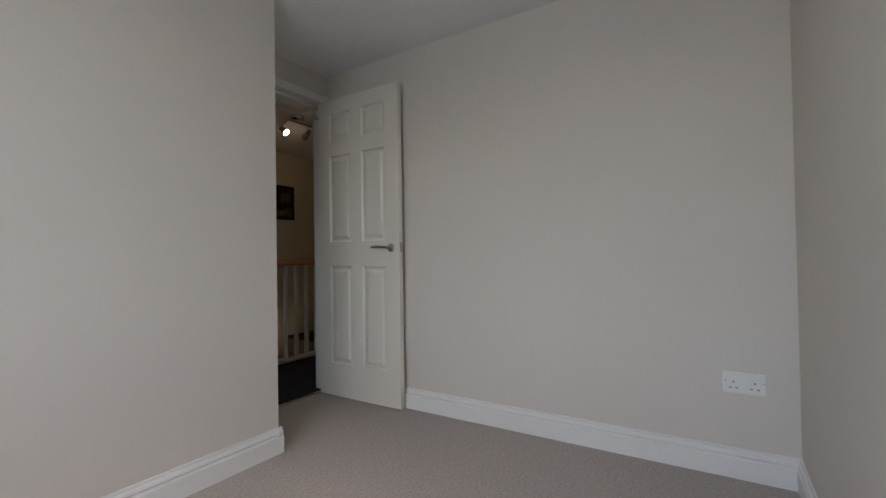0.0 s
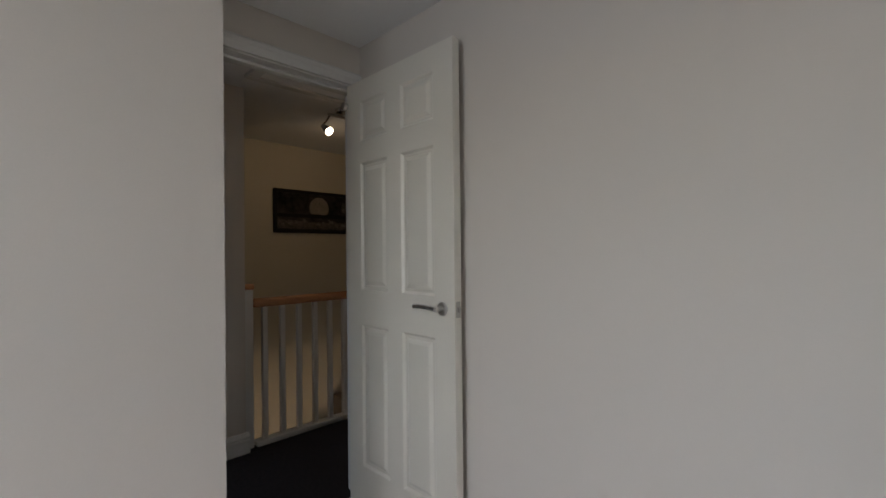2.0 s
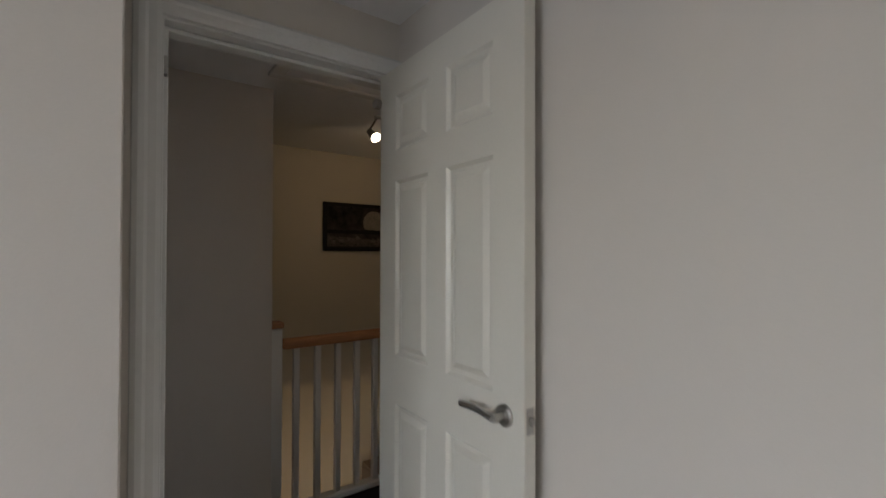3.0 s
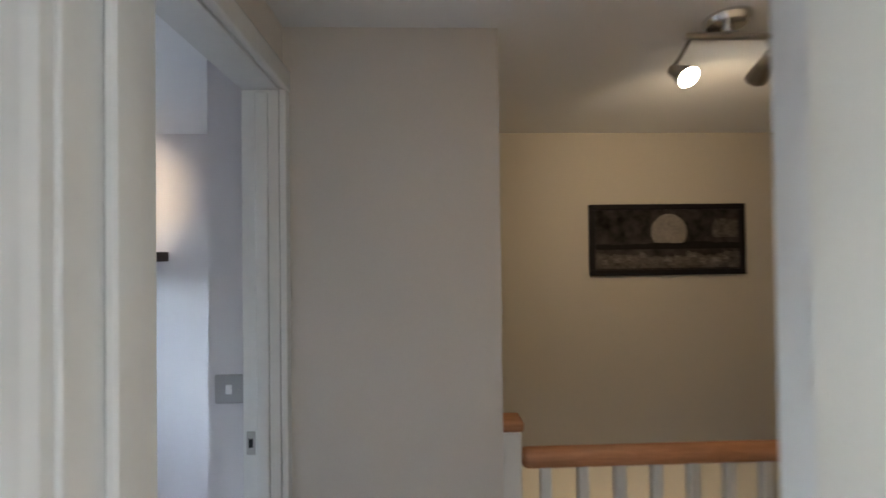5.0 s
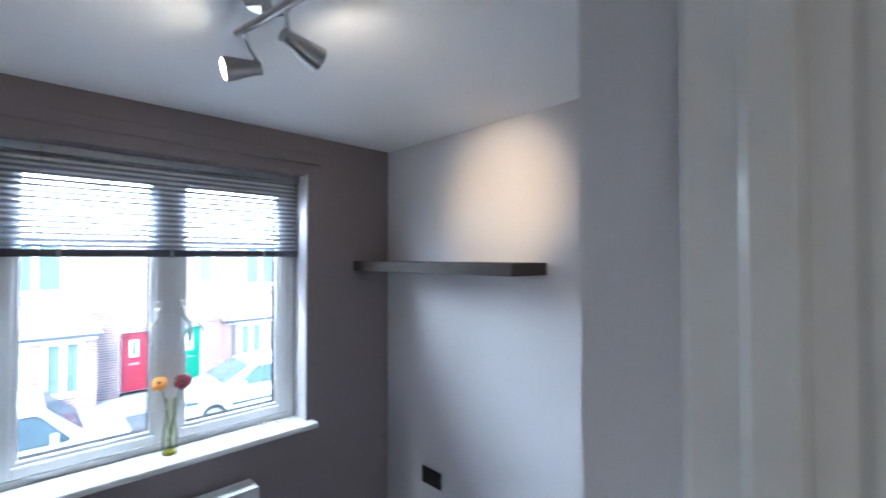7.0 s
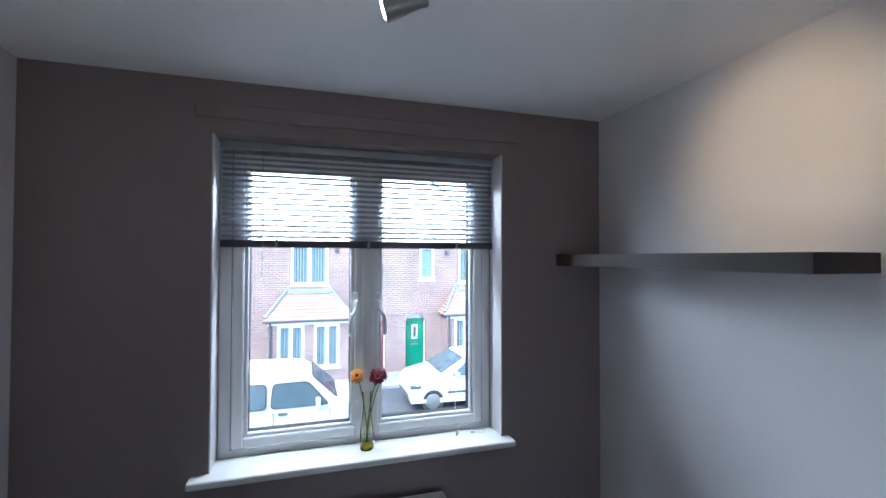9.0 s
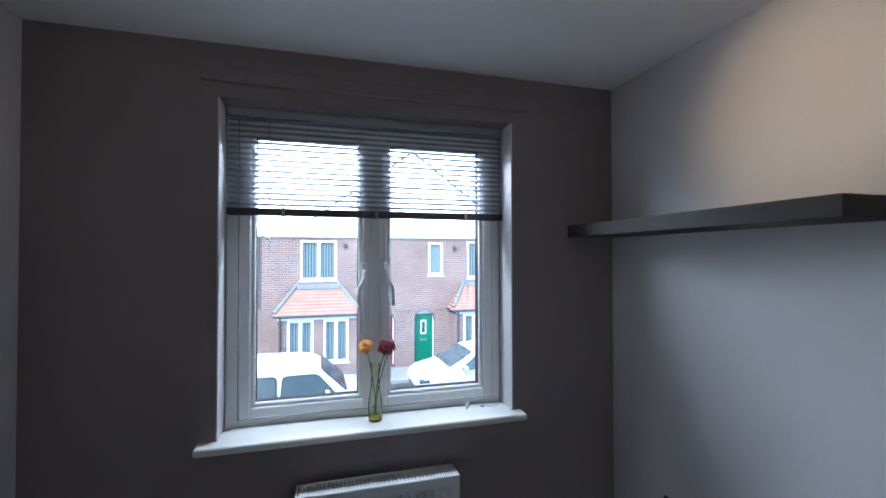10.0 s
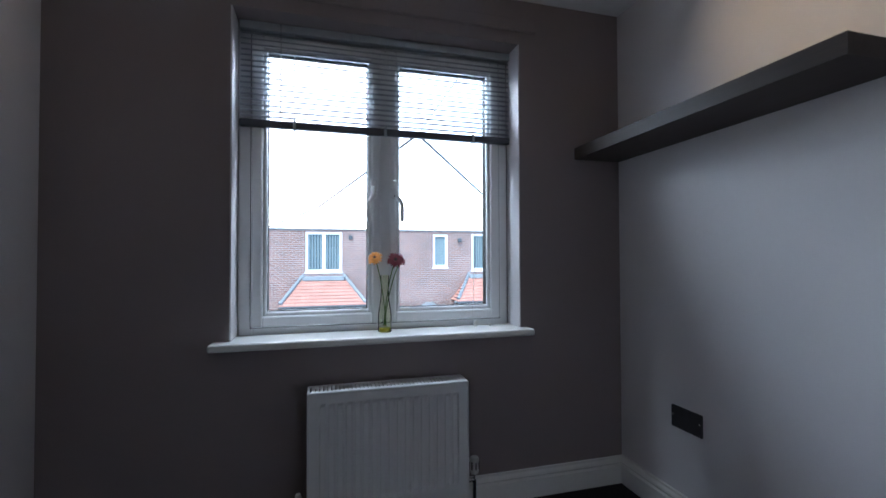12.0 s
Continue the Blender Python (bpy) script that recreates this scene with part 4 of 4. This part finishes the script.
def bay(yc):
    """A square bay with brick piers, white casements and a hipped tile roof."""
    y0, y1, xf = yc - 1.42, yc + 1.42, HXW + 0.75
    part("bay_wall", box(HXW, xf, y0 + 0.12, y1 - 0.12, GZ, -2.2), BRICK, house)
    for a, b in ((y0 + 0.12, y0 + 0.42), (yc - 0.16, yc + 0.16), (y1 - 0.42, y1 - 0.12)):
        part("bay_pier", box(HXW, xf - 0.001, a, b, -2.2, -0.66), BRICK, house)
    part("bay_head", box(HXW, xf, y0 + 0.12, y1 - 0.12, -0.72, -0.60), UPVC, house)
    house_window(y0 + 0.42, yc - 0.16, -2.2, -0.72, xf - 0.04, 2, BLINDPALE)
    house_window(yc + 0.16, y1 - 0.42, -2.2, -0.72, xf - 0.04, 2, BLINDPALE)
    part("gutter", box(xf, xf + 0.14, y0 - 0.02, y1 + 0.02, -0.63, -0.55, 0.02), GREYMETAL, house)
    part("downpipe", rod((xf + 0.06, y0 + 0.2, GZ + 0.1), (xf + 0.06, y0 + 0.2, -0.6), 0.035), GREYMETAL, house)
    e0, e1, ex, ez, tz, ins = y0 - 0.02, y1 + 0.02, xf + 0.1, -0.56, 0.38, 0.72
    bm = bmesh.new()
    rows = 9
    for k in range(rows):
        s0, s1 = k / rows, (k + 1) / rows
        za, zb = ez + (tz - ez) * s0, ez + (tz - ez) * s1
        xa, xb = ex + (HXW - ex) * s0, ex + (HXW - ex) * s1
        ya0, ya1, yb0, yb1 = e0 + ins * s0, e1 - ins * s0, e0 + ins * s1, e1 - ins * s1
        v = [bm.verts.new(p) for p in ((xa, ya0, za + 0.03), (xa, ya1, za + 0.03), (xb, yb1, zb), (xb, yb0, zb), (xa, ya0, za - 0.01), (xa, ya1, za - 0.01))]
        bm.faces.new((v[0], v[1], v[2], v[3]))
        bm.faces.new((v[4], v[5], v[1], v[0]))
        for sgn, ya, yb in ((-1, ya0, yb0), (1, ya1, yb1)):
            w = [bm.verts.new(p) for p in ((xa, ya, za + 0.03), (xb, yb, zb), (HXW, yb, zb), (HXW, ya, za + 0.03))]
            bm.faces.new(w)
    part("bay_roof", bm, TILE, house, "hipped terracotta tile bay roof")
    part("flashing", box(HXW, HXW + 0.16, yc - 0.72, yc + 0.72, tz - 0.13, tz + 0.03, 0.02), LEAD, house, "grey lead flashing")
    for sgn, yy0, yy1 in ((-1, e0, e0 + ins), (1, e1, e1 - ins)):
        for k in range(9):
            s = (k + 0.5) / 9
            p = Vector((ex + (HXW - ex) * s, yy0 + (yy1 - yy0) * s, ez + (tz - ez) * s + 0.05))
            q = Vector((ex + (HXW - ex) * (s + 0.13), yy0 + (yy1 - yy0) * (s + 0.13), ez + (tz - ez) * (s + 0.13) + 0.03))
            part("ridge_tile", rod(p, q, 0.07, 0.05, 10), LEAD, house)


bay(0.80)
bay(6.95)
for y, z in ((1.73, 1.79), (5.85, 1.72)):
    part("vent", box(HXW, HXW + 0.1, y - 0.07, y + 0.07, z - 0.08, z + 0.08, 0.015), GREYMETAL, house, "small dark wall vent")
part("string_course", box(HXW, HXW + 0.03, 2.3, 5.4, -0.62, -0.545, 0.006), BRICK, house)

for nm, pts in (("overhead_cable", [(-17.25, -1.15, 2.08), (-13.5, 0.62, 2.42), (-9.0, 2.42, 3.32)]),
                ("overhead_cable", [(-17.25, 9.3, 2.3), (-13.0, 5.4, 2.70), (-9.0, 2.44, 3.30)]),
                ("overhead_cable", [(-9.0, 2.42, 3.32), (-6.0, 2.9, 4.1), (-3.3, 3.3, 4.9)]),
                ("overhead_cable", [(-17.24, -1.15, -0.4), (-17.24, -1.15, 2.09)])):
    tagged(link(nm, tube(pts, 0.026 if pts[0][0] < -10 else 0.012, 6), GREYMETAL), "thin grey overhead telephone cable across the street", "cable", "overhead cables")


def car_body(profile, y0, half, x0, tuck):
    """A body from a side profile of (along, up), rounded inwards towards the roof."""
    bm = bmesh.new()
    rows = []
    zmax = max(p[1] for p in profile)
    belt = 0.95
    for sx in (-1.0, -0.93, -0.5, 0.0, 0.5, 0.93, 1.0):
        row = []
        for a, z in profile:
            k = max(0.0, (z - belt) / (zmax - belt)) if zmax > belt else 0
            w = half * (1 - tuck * k)
            drop = 0.05 * (abs(sx) > 0.95) * (z > 0.5)
            row.append(bm.verts.new((x0 + sx * w, y0 + a, GZ + z - drop)))
        rows.append(row)
    n = len(profile)
    for r, s in zip(rows, rows[1:]):
        for i in range(n):
            bm.faces.new((r[i], r[(i + 1) % n], s[(i + 1) % n], s[i]))
    bm.faces.new(rows[0])
    bm.faces.new(rows[-1][::-1])
    return bm


def wheel(car, x, y, r, side):
    w = part("wheel", rod((x - 0.09, y, GZ + r), (x + 0.09, y, GZ + r), r, n=28), TYRE, car, "black rubber tyre")
    part("hubcap", lathe([(0, 0), (r * 0.68, 0), (r * 0.64, 0.02), (r * 0.2, 0.03), (0, 0.03)], (x + side * 0.09, y, GZ + r), (side, 0, 0), 20), STEEL, w, "silver wheel trim")


def glass_panel(car, quad, name="side_window", out=0.006):
    v = [Vector(q) for q in quad]
    nrm = (v[1] - v[0]).cross(v[2] - v[0]).normalized()
    if nrm.x < 0 and name != "windscreen":
        nrm = -nrm
    if name == "windscreen" and nrm.z < 0:
        nrm = -nrm
    soft = []
    for i, p in enumerate(v):
        for q, f in ((v[i - 1], 1.0), (None, 0.0), (v[(i + 1) % len(v)], 1.0)):
            if q is None:
                mid = (v[i - 1] - p).normalized() + (v[(i + 1) % len(v)] - p).normalized()
                soft.append(p + mid * 0.024)
            else:
                soft.append(p + (q - p).normalized() * 0.075 * f)
    centre = sum(soft, Vector()) / len(soft)

    def plate(points, front, back):
        bm = bmesh.new()
        a = [bm.verts.new(p + nrm * front) for p in points]
        b = [bm.verts.new(p - nrm * back) for p in points]
        bm.faces.new(a)
        bm.faces.new(b[::-1])
        k = len(a)
        for i in range(k):
            bm.faces.new((a[i], a[(i + 1) % k], b[(i + 1) % k], b[i]))
        return bm
    pane = part(name, plate(soft, out, 0.01), CARGLASS, car, "dark tinted glass")
    part("window_seal", plate([p + (p - centre).normalized() * 0.028 for p in soft], out - 0.004, 0.012), TYRE, pane, "black rubber window seal")


van = thing("parked_van", "white compact van parked along the kerb", "van")
van.matrix_world = pose(1.65, 0.0, 0)
vx, vh = -13.55, 0.84
vp = [(-2.1, 0.35), (-2.15, 0.9), (-2.08, 1.6), (-1.9, 1.74), (-0.6, 1.79), (0.55, 1.77), (0.82, 1.72), (1.02, 1.62), (1.56, 1.13), (1.95, 1.04), (2.2, 0.93), (2.34, 0.76), (2.38, 0.35), (0, 0.28)]
part("body", car_body(vp, -0.15, vh, vx, 0.14), CARPAINT, van, "white painted van body", True)
sxx = vx + vh * 0.965
for a, b, c in ((-1.75, -0.78, 0), (-0.66, 0.05, 0), (0.17, 1.25, 1)):
    top_in = 0.075
    if c:
        glass_panel(van, [(sxx + 0.03, a - 0.15, GZ + 1.06), (sxx + 0.03, b - 0.05, GZ + 1.06), (sxx - 0.045, 0.95 - 0.20, GZ + 1.55), (sxx - 0.045, a + 0.04 - 0.15, GZ + 1.55)])
    else:
        glass_panel(van, [(sxx + 0.03, a - 0.15, GZ + 1.06), (sxx + 0.03, b - 0.15, GZ + 1.06), (sxx - 0.045, b - 0.15, GZ + 1.55), (sxx - 0.045, a - 0.15, GZ + 1.55)])
glass_panel(van, [(vx - 0.68, 0.86, GZ + 1.66), (vx + 0.68, 0.86, GZ + 1.66), (vx + 0.74, 1.38, GZ + 1.16), (vx - 0.74, 1.38, GZ + 1.16)], "windscreen", 0.015)
part("mirror", box(vx + vh, vx + vh + 0.18, 0.92, 1.02, GZ + 1.02, GZ + 1.24, 0.03, 2), CARPAINT, van)
for y in (-0.55, 0.25):
    part("door_handle", box(vx + vh - 0.005, vx + vh + 0.03, y - 0.10, y + 0.10, GZ + 0.90, GZ + 0.96, 0.01), GREYMETAL, van)
for y in (-1.82, -0.88, 0.06, 1.22):
    part("door_gap", box(vx + vh - 0.004, vx + vh + 0.004, y - 0.008, y + 0.008, GZ + 0.38, GZ + 0.99), GREYMETAL, van, "dark gap between body panels")
part("side_strip", box(vx + vh - 0.004, vx + vh + 0.018, -1.85, 1.0, GZ + 0.55, GZ + 0.64, 0.008), GREYMETAL, van, "grey side protection strip")
part("waist_crease", box(vx + vh - 0.004, vx + vh + 0.007, -2.0, 1.55, GZ + 0.965, GZ + 0.985, 0.003), CARPAINT, van)
part("wiper", tube([(vx + 0.5, 1.40, GZ + 1.175), (vx + 0.1, 1.30, GZ + 1.275), (vx - 0.1, 1.27, GZ + 1.30)], 0.010, 6), TYRE, van)
part("headlamp", box(vx + vh - 0.22, vx + vh - 0.02, 1.96, 2.14, GZ + 0.74, GZ + 0.92, 0.04, 2), CARGLASS, van, "clear headlamp")
for y in (-1.5, 1.35):
    wheel(van, vx + vh - 0.12, y, 0.31, 1)
    wheel(van, vx - vh + 0.12, y, 0.31, -1)

car = thing("parked_car", "white hatchback car parked nose to nose with the van", "car")
cx, ch = -13.6, 0.86
cp = [(0.16, 0.3), (0.10, 0.5), (0.14, 0.66), (0.28, 0.82), (0.55, 0.92), (0.97, 1.01), (1.78, 1.44), (2.5, 1.50), (3.3, 1.40), (3.9, 0.95), (4.0, 0.35), (2.0, 0.25)]
part("body", car_body(cp, 3.28, ch, cx, 0.18), CARPAINT, car, "white painted car body", True)
cs_ = cx + ch * 0.95
glass_panel(car, [(cs_ + 0.04, 4.60, GZ + 0.98), (cs_ + 0.04, 5.60, GZ + 0.98), (cs_ - 0.06, 5.60, GZ + 1.36), (cs_ - 0.06, 5.15, GZ + 1.36)])
glass_panel(car, [(cs_ + 0.04, 5.68, GZ + 0.98), (cs_ + 0.04, 6.5, GZ + 0.98), (cs_ - 0.06, 6.35, GZ + 1.34), (cs_ - 0.06, 5.68, GZ + 1.36)])
glass_panel(car, [(cx - 0.62, 4.98, GZ + 1.40), (cx + 0.62, 4.98, GZ + 1.40), (cx + 0.74, 4.30, GZ + 1.04), (cx - 0.74, 4.30, GZ + 1.04)], "windscreen", 0.018)
part("headlamp", box(cx + ch - 0.16, cx + ch + 0.004, 3.42, 3.72, GZ + 0.66, GZ + 0.79, 0.04, 2), CARGLASS, car, "dark headlamp")
part("bumper_inlet", box(cx - 0.4, cx + 0.6, 3.375, 3.46, GZ + 0.40, GZ + 0.52, 0.01), GREYMETAL, car)
for y in (4.52, 5.62):
    part("door_gap", box(cx + ch - 0.004, cx + ch + 0.004, y - 0.007, y + 0.007, GZ + 0.36, GZ + 0.93), GREYMETAL, car, "dark gap between body panels")
part("sill_strip", box(cx + ch - 0.004, cx + ch + 0.012, 4.45, 6.15, GZ + 0.50, GZ + 0.56, 0.006), GREYMETAL, car)
part("mirror", box(cx + ch - 0.03, cx + ch + 0.15, 4.66, 4.78, GZ + 0.96, GZ + 1.08, 0.03, 2), CARPAINT, car)
part("wiper", tube([(cx + 0.45, 4.30, GZ + 1.075), (cx + 0.1, 4.36, GZ + 1.10), (cx - 0.1, 4.40, GZ + 1.12)], 0.009, 6), TYRE, car)
for y in (4.05, 6.55):
    wheel(car, cx + ch - 0.10, y, 0.31, 1)
    wheel(car, cx - ch + 0.10, y, 0.31, -1)
